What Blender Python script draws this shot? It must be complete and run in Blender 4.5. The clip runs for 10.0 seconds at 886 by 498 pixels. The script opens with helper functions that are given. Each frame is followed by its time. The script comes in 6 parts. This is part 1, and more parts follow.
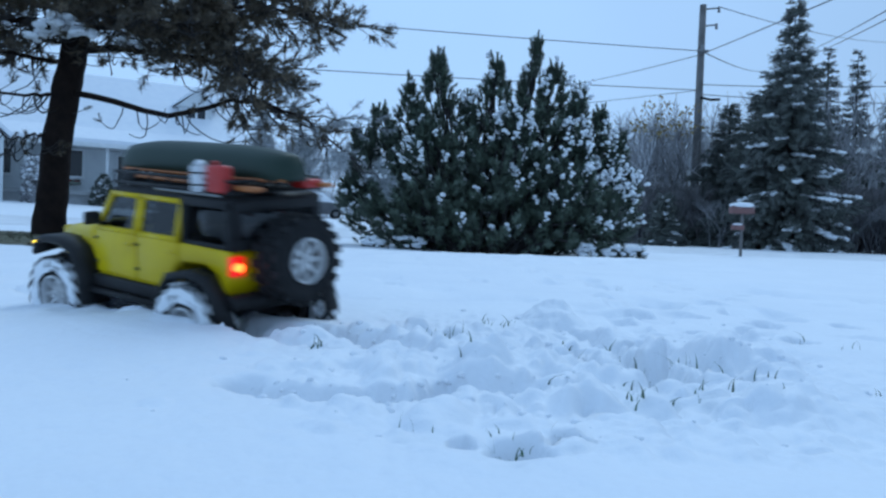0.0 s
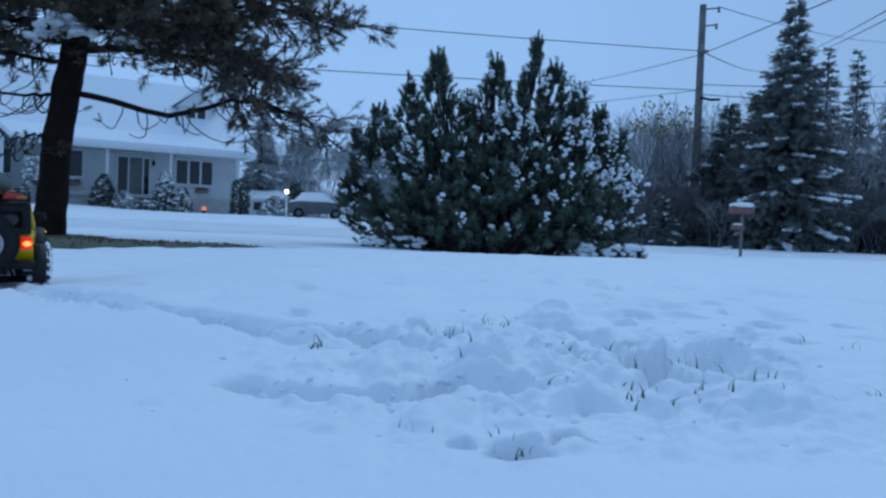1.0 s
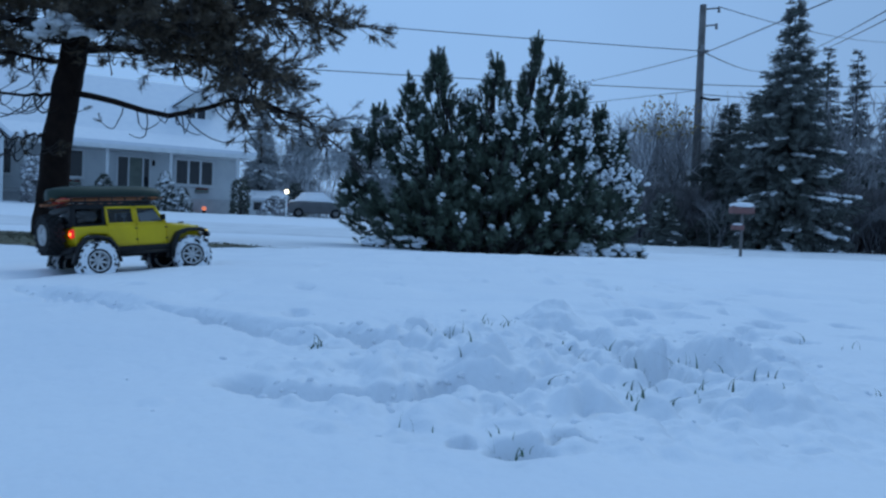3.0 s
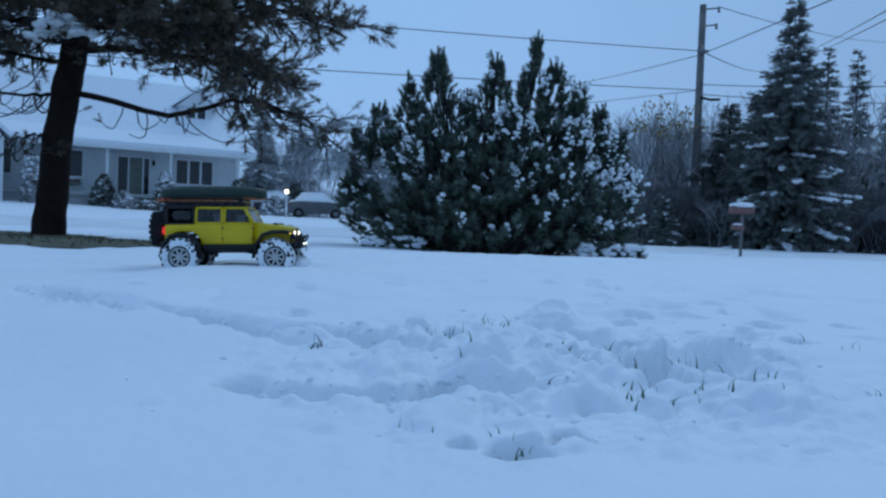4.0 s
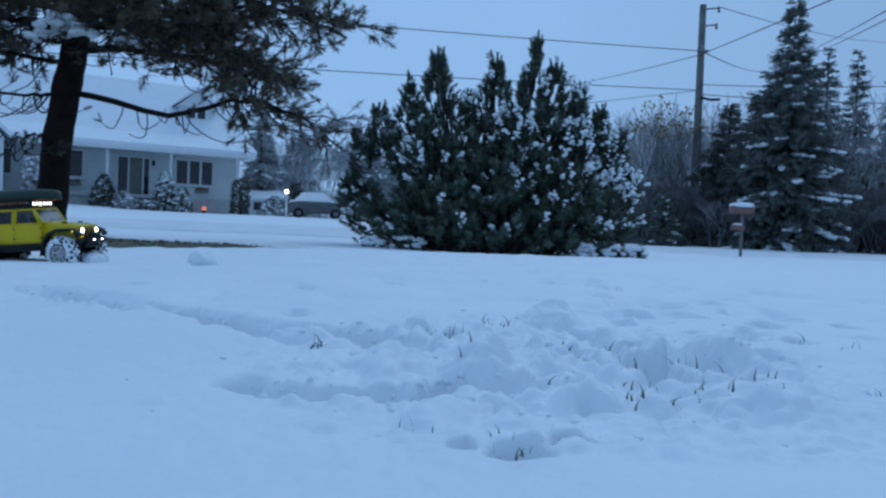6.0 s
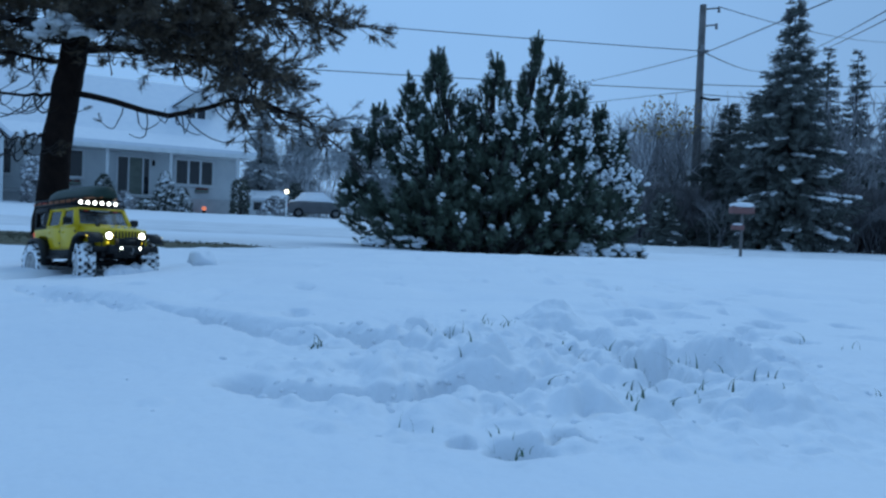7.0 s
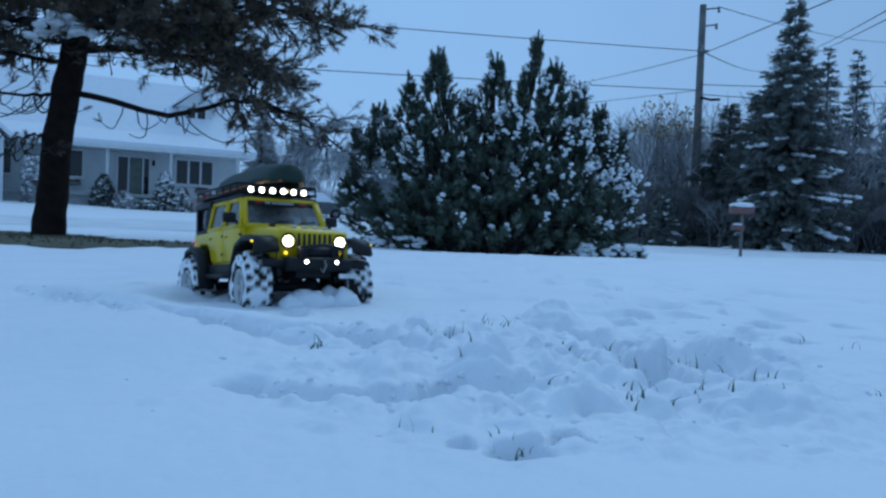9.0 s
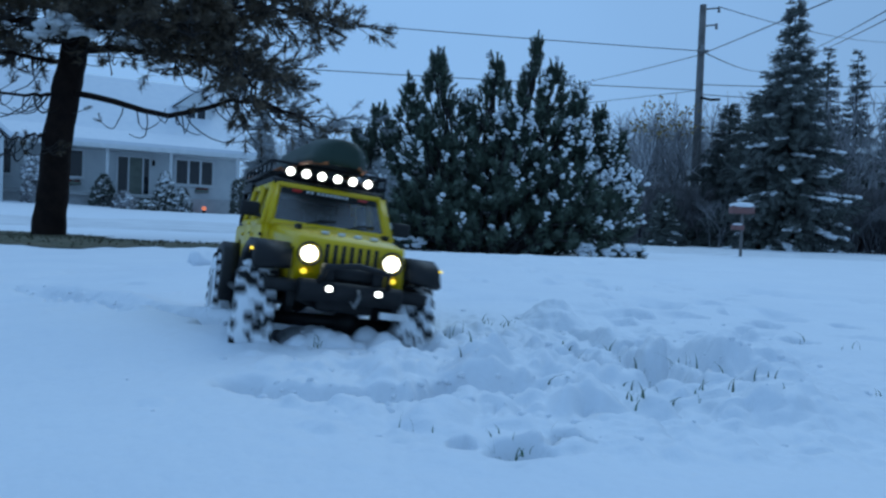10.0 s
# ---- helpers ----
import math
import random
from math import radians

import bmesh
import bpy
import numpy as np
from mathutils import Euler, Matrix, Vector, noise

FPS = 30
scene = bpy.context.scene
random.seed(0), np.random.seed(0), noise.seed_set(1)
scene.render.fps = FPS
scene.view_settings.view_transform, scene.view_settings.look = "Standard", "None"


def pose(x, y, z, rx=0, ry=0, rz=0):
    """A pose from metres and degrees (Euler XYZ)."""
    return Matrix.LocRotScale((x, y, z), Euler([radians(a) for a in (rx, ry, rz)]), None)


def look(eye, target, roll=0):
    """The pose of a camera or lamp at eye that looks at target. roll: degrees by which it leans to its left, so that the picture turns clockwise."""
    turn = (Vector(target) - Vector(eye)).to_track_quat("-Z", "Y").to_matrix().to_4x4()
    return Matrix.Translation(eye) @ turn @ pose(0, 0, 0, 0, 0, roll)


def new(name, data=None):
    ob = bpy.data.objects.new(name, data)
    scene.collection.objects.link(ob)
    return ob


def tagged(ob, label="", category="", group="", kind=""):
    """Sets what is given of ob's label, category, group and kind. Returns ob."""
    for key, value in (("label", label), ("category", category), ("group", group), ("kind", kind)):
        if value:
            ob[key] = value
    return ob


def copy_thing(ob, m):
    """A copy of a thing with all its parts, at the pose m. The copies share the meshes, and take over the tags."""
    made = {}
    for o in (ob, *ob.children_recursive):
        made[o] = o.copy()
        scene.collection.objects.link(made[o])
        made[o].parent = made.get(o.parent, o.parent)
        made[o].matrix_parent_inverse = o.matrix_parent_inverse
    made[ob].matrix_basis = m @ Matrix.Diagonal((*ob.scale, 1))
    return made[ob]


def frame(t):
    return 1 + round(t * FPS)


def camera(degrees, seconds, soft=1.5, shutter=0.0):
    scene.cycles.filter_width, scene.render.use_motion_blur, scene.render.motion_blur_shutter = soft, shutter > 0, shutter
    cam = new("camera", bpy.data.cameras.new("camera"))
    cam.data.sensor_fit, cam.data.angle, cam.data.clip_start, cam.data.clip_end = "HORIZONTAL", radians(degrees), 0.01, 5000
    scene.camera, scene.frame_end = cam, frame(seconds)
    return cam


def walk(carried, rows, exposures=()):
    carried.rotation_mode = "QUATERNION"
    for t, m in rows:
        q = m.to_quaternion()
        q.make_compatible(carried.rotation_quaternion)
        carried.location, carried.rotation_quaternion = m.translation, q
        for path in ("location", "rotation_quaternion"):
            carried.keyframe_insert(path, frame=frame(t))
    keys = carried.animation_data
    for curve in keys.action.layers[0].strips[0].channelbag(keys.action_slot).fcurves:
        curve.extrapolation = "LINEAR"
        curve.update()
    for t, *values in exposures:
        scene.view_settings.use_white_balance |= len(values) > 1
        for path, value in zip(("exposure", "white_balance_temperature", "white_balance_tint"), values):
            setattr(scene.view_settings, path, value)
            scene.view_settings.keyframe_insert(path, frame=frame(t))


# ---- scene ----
CAM_Z = 0.15
cam = camera(60, 10.0, soft=2.45, shutter=0.5)
EYE = (0.0, 0.0, CAM_Z)
VIEW = look(EYE, (0.0, 10.0, CAM_Z - 0.265), 2.2)
walk(cam, [(0.0, VIEW), (10.0, VIEW)],
     exposures=[(0.0, 0.44, 7150, 10), (0.5, 0.20, 6700, 10), (1.0, 0.04, 6500, 10), (2.5, -0.04, 6500, 10), (5.0, -0.06, 6500, 9), (5.7, -0.06, 6550, 9),
                (7.0, -0.03, 6300, 6), (10.0, -0.07, 6300, 6)])

# ---- sky and light: a blue overcast dusk ----
world = bpy.data.worlds.new("dusk_sky")
scene.world = world
world.use_nodes = True
wn, wl = world.node_tree.nodes, world.node_tree.links
wn.clear()
w_out = wn.new("ShaderNodeOutputWorld")
w_sky = wn.new("ShaderNodeTexSky")
w_sky.sky_type = "NISHITA"
w_sky.sun_disc = False
w_sky.sun_elevation = radians(50)
w_sky.sun_rotation = radians(24)
w_bg1 = wn.new("ShaderNodeBackground")
w_bg1.inputs["Strength"].default_value = 0.006
w_bg2 = wn.new("ShaderNodeBackground")
w_bg2.inputs["Color"].default_value = (0.252, 0.462, 0.805, 1)
w_bg2.inputs["Strength"].default_value = 0.9
w_tc, w_noise, w_rng = wn.new("ShaderNodeTexCoord"), wn.new("ShaderNodeTexNoise"), wn.new("ShaderNodeMapRange")
w_noise.inputs["Scale"].default_value, w_noise.inputs["Detail"].default_value = 1.6, 4
w_rng.inputs["From Min"].default_value, w_rng.inputs["From Max"].default_value = 0.3, 0.7
w_rng.inputs["To Min"].default_value, w_rng.inputs["To Max"].default_value = 0.84, 0.96
wl.new(w_tc.outputs["Generated"], w_noise.inputs["Vector"])
wl.new(w_noise.outputs["Fac"], w_rng.inputs["Value"])
# the overcast is a little thinner in the west than in the east and overhead
w_sep, w_side, w_mul = wn.new("ShaderNodeSeparateXYZ"), wn.new("ShaderNodeMapRange"), wn.new("ShaderNodeMath")
w_side.interpolation_type = "SMOOTHSTEP"
w_side.inputs["From Min"].default_value, w_side.inputs["From Max"].default_value = -0.2, 0.9
w_side.inputs["To Min"].default_value, w_side.inputs["To Max"].default_value = 1.12, 0.82
w_mul.operation = "MULTIPLY"
wl.new(w_tc.outputs["Generated"], w_sep.inputs[0])
wl.new(w_sep.outputs["X"], w_side.inputs["Value"])
wl.new(w_rng.outputs["Result"], w_mul.inputs[0])
wl.new(w_side.outputs["Result"], w_mul.inputs[1])
wl.new(w_mul.outputs[0], w_bg2.inputs["Strength"])
w_add = wn.new("ShaderNodeAddShader")
wl.new(w_sky.outputs["Color"], w_bg1.inputs["Color"])
wl.new(w_bg1.outputs[0], w_add.inputs[0])
wl.new(w_bg2.outputs[0], w_add.inputs[1])
wl.new(w_add.outputs[0], w_out.inputs["Surface"])
sun = new("sun", bpy.data.lights.new("sun", "SUN"))
sun.data.energy = 0.70
sun.data.angle = radians(32)
sun.data.color = (0.58, 0.80, 1.0)
sun.matrix_world = look((3, 7, 9), (0, 0, 0))

# ---- materials ----
def mat(name, color, rough=0.7, metal=0.0, second=None, scale=8.0, fine=60.0, bump=0.0, bump_scale=None,
        emit=None, strength=0.0, spread=0.12, coat=0.0, trans=0.0, sss=0.0, island=0.0, coords="Object", spec=0.5):
    """A surface with mottling at two scales, optional relief and optional glow."""
    m = bpy.data.materials.new(name)
    m.use_nodes = True
    n, l = m.node_tree.nodes, m.node_tree.links
    b = n["Principled BSDF"]
    tc = n.new("ShaderNodeTexCoord")
    big, small = n.new("ShaderNodeTexNoise"), n.new("ShaderNodeTexNoise")
    big.inputs["Scale"].default_value, big.inputs["Detail"].default_value = scale, 4
    small.inputs["Scale"].default_value, small.inputs["Detail"].default_value = fine, 3
    for t in (big, small):
        l.new(tc.outputs[coords], t.inputs["Vector"])
    c2 = second or tuple(min(1, c * (1 - 2 * spread)) for c in color)
    mix = n.new("ShaderNodeMix")
    mix.data_type = "RGBA"
    mix.inputs["A"].default_value, mix.inputs["B"].default_value = (*color, 1), (*c2, 1)
    ramp = n.new("ShaderNodeValToRGB")
    ramp.color_ramp.elements[0].position, ramp.color_ramp.elements[1].position = 0.38, 0.66
    l.new(big.outputs["Fac"], ramp.inputs["Fac"])
    l.new(ramp.outputs["Color"], mix.inputs["Factor"])
    hsv = n.new("ShaderNodeHueSaturation")
    rng = n.new("ShaderNodeMapRange")
    rng.inputs["To Min"].default_value, rng.inputs["To Max"].default_value = 1 - spread, 1 + spread
    l.new(small.outputs["Fac"], rng.inputs["Value"])
    l.new(mix.outputs["Result"], hsv.inputs["Color"])
    if island:
        geo = n.new("ShaderNodeNewGeometry")
        r2 = n.new("ShaderNodeMapRange")
        r2.inputs["To Min"].default_value, r2.inputs["To Max"].default_value = 1 - island, 1 + island
        l.new(geo.outputs["Random Per Island"], r2.inputs["Value"])
        mul = n.new("ShaderNodeMath")
        mul.operation = "MULTIPLY"
        l.new(rng.outputs["Result"], mul.inputs[0])
        l.new(r2.outputs["Result"], mul.inputs[1])
        l.new(mul.outputs[0], hsv.inputs["Value"])
    else:
        l.new(rng.outputs["Result"], hsv.inputs["Value"])
    l.new(hsv.outputs["Color"], b.inputs["Base Color"])
    b.inputs["Roughness"].default_value, b.inputs["Metallic"].default_value = rough, metal
    b.inputs["Specular IOR Level"].default_value = spec
    b.inputs["Coat Weight"].default_value = coat
    b.inputs["Transmission Weight"].default_value = trans
    if sss:
        b.inputs["Subsurface Weight"].default_value = sss
        b.inputs["Subsurface Radius"].default_value = (0.010, 0.014, 0.02)
    if bump:
        bp, bt = n.new("ShaderNodeBump"), n.new("ShaderNodeTexNoise")
        bt.inputs["Scale"].default_value, bt.inputs["Detail"].default_value = bump_scale or fine, 5
        l.new(tc.outputs[coords], bt.inputs["Vector"])
        bp.inputs["Strength"].default_value, bp.inputs["Distance"].default_value = bump, 0.02
        l.new(bt.outputs["Fac"], bp.inputs["Height"])
        l.new(bp.outputs["Normal"], b.inputs["Normal"])
    if emit:
        b.inputs["Emission Color"].default_value, b.inputs["Emission Strength"].default_value = (*emit, 1), strength
    return m


M_SNOW = mat("snow", (0.775, 0.805, 0.845), 0.65, second=(0.735, 0.77, 0.82), scale=3, fine=120, spread=0.03, bump=0.12, bump_scale=120)
M_CLUMP = mat("snow_clump", (0.82, 0.84, 0.86), 0.7, second=(0.77, 0.80, 0.84), scale=6, fine=40, spread=0.04, bump=0.3, bump_scale=30)

# ---- mesh helpers ----
def part(name, bm, material, parent=None, label="", smooth=True):
    """Link a bmesh as one mesh object under a thing or a part."""
    me = bpy.data.meshes.new(name)
    bm.to_mesh(me)
    bm.free()
    me.materials.append(material)
    if smooth:
        me.shade_smooth()
    ob = new(name, me)
    if parent is not None:
        ob.parent = parent
    if label:
        ob["label"] = label
    return ob


def part_raw(name, verts, faces, material, parent=None, label="", smooth=False):
    """The same from arrays of vertices and faces."""
    me = bpy.data.meshes.new(name)
    me.from_pydata([tuple(v) for v in verts] if not isinstance(verts, np.ndarray) else verts.tolist(), [],
                   faces if not isinstance(faces, np.ndarray) else faces.tolist())
    me.materials.append(material)
    if smooth:
        me.shade_smooth()
    ob = new(name, me)
    if parent is not None:
        ob.parent = parent
    if label:
        ob["label"] = label
    return ob


def thing(name, label, category, m=None, group="", kind=""):
    ob = new(name)
    ob.empty_display_size = 0.1
    tagged(ob, label, category, group, kind)
    if m is not None:
        ob.matrix_basis = m
    return ob


# ---- noise and the lie of the land ----
def hash2(i, j, s):
    h = (i.astype(np.int64) * 374761393 + j.astype(np.int64) * 668265263 + s * 1442695041) & 0x7FFFFFFF
    h = ((h ^ (h >> 13)) * 1274126177) & 0x7FFFFFFF
    return ((h ^ (h >> 16)) & 0xFFFF) / 65535.0


def vnoise(x, y, s=0):
    i, j = np.floor(x), np.floor(y)
    fx, fy = x - i, y - j
    fx, fy = fx * fx * (3 - 2 * fx), fy * fy * (3 - 2 * fy)
    a, b = hash2(i, j, s), hash2(i + 1, j, s)
    c, d = hash2(i, j + 1, s), hash2(i + 1, j + 1, s)
    return (a * (1 - fx) + b * fx) * (1 - fy) + (c * (1 - fx) + d * fx) * fy - 0.5


def smooth01(a, b, v):
    t = np.clip((v - a) / (b - a), 0, 1)
    return t * t * (3 - 2 * t)


def base_z(x, y):
    """The lie of the snow, without tracks and lumps."""
    x, y = np.asarray(x, float), np.asarray(y, float)
    left = smooth01(1.0, -3.0, x)
    far = np.maximum(y, 0)
    crest = 4.6 - 0.5 * left
    z = -0.20 * smooth01(crest, crest + 5.5, far) * (1 - 0.35 * left)
    z = z + smooth01(14, 38, far) * (0.10 + 0.48 * smooth01(6, -6, x) + 0.30 * smooth01(-11, -20, x))
    z = z + 0.018 * smooth01(0.25, 0.0, x) * smooth01(-0.78, -0.42, x) * smooth01(0.66, 0.92, y) * smooth01(0.20, 0.0, y - 0.885 + 0.638 * (x + 0.026))
    z = z + 0.012 * vnoise(x * 0.8 + 3, y * 0.8, 3) * smooth01(0.2, 1.0, far)
    z = z + 0.6 * vnoise(x * 0.02, y * 0.02, 5) * smooth01(60, 120, far)
    return z


def axis(lo, hi, step, far, growth=1.07):
    mid = list(np.arange(lo, hi, step))
    out, s, v = [], step, mid[-1]
    while v < far:
        s *= growth
        v += s
        out.append(v)
    return mid, out


# ---- shapes ----
def box(bm, x0, x1, y0, y1, z0, z1, bevel=0.0, m=None):
    t = Matrix.Translation(((x0 + x1) / 2, (y0 + y1) / 2, (z0 + z1) / 2)) @ Matrix.Diagonal((x1 - x0, y1 - y0, z1 - z0, 1))
    r = bmesh.ops.create_cube(bm, size=1, matrix=(m @ t) if m is not None else t)
    if bevel:
        es = list({e for v in r["verts"] for e in v.link_edges})
        bmesh.ops.bevel(bm, geom=es, offset=bevel, segments=2, affect="EDGES", profile=0.5)
    return bm


def prism(bm, profile, y0, y1, bevel=0.0, taper=None, seg=2):
    """A side profile of (x, z) points, drawn out from y0 to y1; taper(x, z) scales y."""
    k = taper or (lambda x, z: 1.0)
    a = [bm.verts.new((x, y0 * k(x, z), z)) for x, z in profile]
    b = [bm.verts.new((x, y1 * k(x, z), z)) for x, z in profile]
    fs = [bm.faces.new(a), bm.faces.new(b[::-1])]
    n = len(profile)
    for i in range(n):
        fs.append(bm.faces.new((a[i], b[i], b[(i + 1) % n], a[(i + 1) % n])))
    bmesh.ops.recalc_face_normals(bm, faces=fs)
    if bevel:
        es = [e for e in set(fs[0].edges) | set(fs[1].edges)]
        bmesh.ops.bevel(bm, geom=es, offset=bevel, segments=seg, affect="EDGES", profile=0.5)
    return bm


def cyl(bm, a, b, r0, r1=None, n=12, caps=True):
    """A round bar from a to b."""
    a, b = Vector(a), Vector(b)
    d = b - a
    m = Matrix.Translation((a + b) / 2) @ d.to_track_quat("Z", "Y").to_matrix().to_4x4()
    bmesh.ops.create_cone(bm, cap_ends=caps, segments=n, radius1=r0, radius2=r0 if r1 is None else r1, depth=d.length, matrix=m)
    return bm


def lathe(bm, prof, n=28, axis_y=True, arc=(0.0, 2 * math.pi), closed=True):
    """Turn (radius, offset) points round the y axis."""
    rings = []
    full = arc[1] - arc[0] > 6.28
    steps = n if full else n + 1
    for i in range(steps):
        t = arc[0] + (arc[1] - arc[0]) * i / n
        rings.append([bm.verts.new((r * math.cos(t), o, r * math.sin(t))) for r, o in prof])
    fs = []
    for i in range(n):
        p, q = rings[i], rings[(i + 1) % steps]
        for j in range(len(prof) - (0 if closed else 1)):
            j2 = (j + 1) % len(prof)
            fs.append(bm.faces.new((p[j], q[j], q[j2], p[j2])))
    bmesh.ops.recalc_face_normals(bm, faces=fs)
    return bm


def tube(bm, pts, radii, n=6):
    """A tapered tube along points."""
    pts = [Vector(p) for p in pts]
    if not isinstance(radii, (list, tuple)):
        radii = [radii] * len(pts)
    rings, side = [], None
    for i, p in enumerate(pts):
        d = (pts[min(i + 1, len(pts) - 1)] - pts[max(i - 1, 0)]).normalized()
        if side is None:
            side = d.orthogonal().normalized()
        side = (side - d * side.dot(d)).normalized()
        up = d.cross(side)
        rings.append([bm.verts.new(p + (side * math.cos(t) + up * math.sin(t)) * radii[i]) for t in [2 * math.pi * k / n for k in range(n)]])
    for p, q in zip(rings, rings[1:]):
        for k in range(n):
            bm.faces.new((p[k], p[(k + 1) % n], q[(k + 1) % n], q[k]))
    bm.faces.new(rings[0][::-1])
    bm.faces.new(rings[-1])
    return bm


def lump(bm, c, r, rough=0.25, sub=2, seed=0, squash=(1, 1, 1)):
    """An uneven clod."""
    made = bmesh.ops.create_icosphere(bm, subdivisions=sub, radius=1.0)
    for v in made["verts"]:
        p = v.co.copy()
        k = 1 + rough * noise.noise(p * 1.3 + Vector((seed * 7.1, seed * 3.3, 0))) * 1.6 + 0.5 * rough * noise.noise(p * 3.7 + Vector((seed, 5, seed)))
        v.co = Vector(c) + Vector((p.x * squash[0], p.y * squash[1], p.z * squash[2])) * (r * k)
    return bm


# ---- the snow: tracks, lumps and dents ----
TRACKS = [  # half width, depth, side that slopes softly, way points
    (0.030, 0.062, (0, 0.4), [(-0.44, 1.135), (-0.38, 1.11), (-0.308, 1.034), (-0.211, 0.986), (-0.150, 0.968), (-0.097, 0.933), (-0.026, 0.871)]),
    (0.028, 0.024, (0, 1), [(-0.97, 1.63), (-0.89, 1.58), (-0.70, 1.385), (-0.56, 1.24), (-0.44, 1.135)]),
    (0.020, 0.052, (0, 0.45), [(-0.182, 0.698), (-0.16, 0.674), (-0.12, 0.662), (-0.06, 0.674), (-0.012, 0.680), (0.012, 0.735)]),
    (0.018, 0.020, (0, 1), [(-0.27, 0.98), (-0.20, 0.90), (-0.13, 0.845), (-0.04, 0.868)]),
    (0.022, 0.060, (0.8, 0.2), [(0.195, 1.16), (0.222, 1.02), (0.232, 0.95), (0.234, 0.87), (0.230, 0.78)]),
    (0.022, 0.057, (0.8, 0.2), [(0.275, 1.06), (0.298, 0.95), (0.305, 0.87), (0.304, 0.79)]),
    (0.009, 0.025, (1, 0.2), [(0.155, 0.96), (0.165, 0.91), (0.172, 0.81), (0.176, 0.77)]),
    (0.030, 0.035, (0, 1), [(-1.15, 2.05), (-1.13, 2.4), (-0.95, 2.62), (-0.7, 2.70), (-0.45, 2.72)]),
]
CAVITIES = [  # x, y of the near lip, half width, length, depth, rise behind
    (0.063, 0.705, 0.036, 0.062, 0.022, 0.016), (0.060, 0.508, 0.019, 0.034, 0.026, 0.006), (0.097, 0.536, 0.013, 0.030, 0.024, 0.006),
    (0.019, 0.530, 0.008, 0.020, 0.014, 0.004), (0.270, 0.885, 0.030, 0.070, 0.014, 0.022), (0.375, 0.855, 0.055, 0.080, 0.010, 0.020),
    (0.135, 0.634, 0.024, 0.034, 0.008, 0.010), (0.136, 0.845, 0.030, 0.050, 0.010, 0.014), (0.180, 1.150, 0.045, 0.090, 0.012, 0.026),
    (0.300, 0.580, 0.055, 0.070, 0.000, 0.016), (0.010, 1.020, 0.026, 0.060, 0.022, 0.012), (-0.235, 1.225, 0.018, 0.050, 0.012, 0.003),
    (-0.030, 1.040, 0.019, 0.034, 0.000, 0.026), (0.187, 1.225, 0.022, 0.036, 0.000, 0.016),
]
DENTS = [(0.32, 1.318), (0.377, 1.435), (0.504, 1.204), (0.572, 1.306), (0.533, 1.113), (0.591, 1.507), (0.719, 1.319), (0.476, 2.036),
         (1.34, 2.736), (0.708, 1.834), (0.386, 1.76), (0.338, 2.928), (0.101, 2.178), (1.375, 2.596), (1.036, 2.354), (1.076, 1.902),
         (0.395, 1.134), (0.704, 2.196), (-0.323, 1.739), (-0.129, 1.926), (-0.105, 0.924), (-0.04, 0.854), (-0.292, 0.95), (-0.671, 1.618)]

GRASS = [  # x, y, blades
    (0.219, 0.693, 3), (0.233, 0.678, 5), (0.311, 0.796, 2), (0.275, 0.718, 3), (0.290, 0.658, 3), (0.178, 0.714, 3), (0.175, 0.668, 7),
    (0.215, 0.938, 14), (0.225, 0.835, 24), (0.216, 0.785, 20), (0.288, 0.889, 14), (0.295, 0.828, 24), (0.290, 0.788, 18), (0.155, 0.918, 8),
    (0.034, 0.777, 2), (0.072, 1.13, 5), (0.105, 1.16, 6), (0.010, 1.038, 10), (0.014, 0.955, 5), (0.043, 0.527, 6), (0.062, 0.514, 7),
    (0.095, 0.541, 9), (0.166, 0.79, 6), (0.113, 0.706, 2), (0.57, 1.053, 3), (0.409, 0.717, 4), (0.47, 2.03, 5), (0.53, 1.12, 5),
    (-0.132, 0.838, 10), (-0.018, 0.562, 3), (0.308, 0.736, 1), (-0.012, 1.024, 6)]

rl = random.Random(77)
LUMPS = []
while len(LUMPS) < 190:  # x, y, radius, height
    lx, ly = rl.gauss(0.13, 0.17), rl.gauss(0.82, 0.19)
    if 0.545 < ly < 1.4 and (lx > -0.05 or ly < 0.85):
        lr = 0.009 + 0.022 * rl.random() ** 1.6
        LUMPS.append((lx, ly, lr, lr * rl.uniform(0.15, 0.36)))
for lpts, ln in ((TRACKS[0][3], 12), (TRACKS[1][3], 40), (TRACKS[2][3], 22)):
    for _ in range(ln):  # thrown out along the ruts
        li = rl.randrange(len(lpts) - 1)
        lk = rl.random()
        lr = 0.006 + 0.014 * rl.random() ** 2
        LUMPS.append((lpts[li][0] + lk * (lpts[li + 1][0] - lpts[li][0]), lpts[li][1] + lk * (lpts[li + 1][1] - lpts[li][1]) + rl.choice((-0.036, 0.05, 0.06)) + rl.gauss(0, 0.012), lr, lr * rl.uniform(0.3, 0.6)))


def line_far(x, y, pts):
    """Distance from a way of straight stretches."""
    best = np.full(np.shape(x), 9.0)
    for (ax, ay), (bx, by) in zip(pts, pts[1:]):
        dx, dy = bx - ax, by - ay
        t = np.clip(((x - ax) * dx + (y - ay) * dy) / (dx * dx + dy * dy), 0, 1)
        best = np.minimum(best, np.hypot(x - ax - t * dx, y - ay - t * dy))
    return best


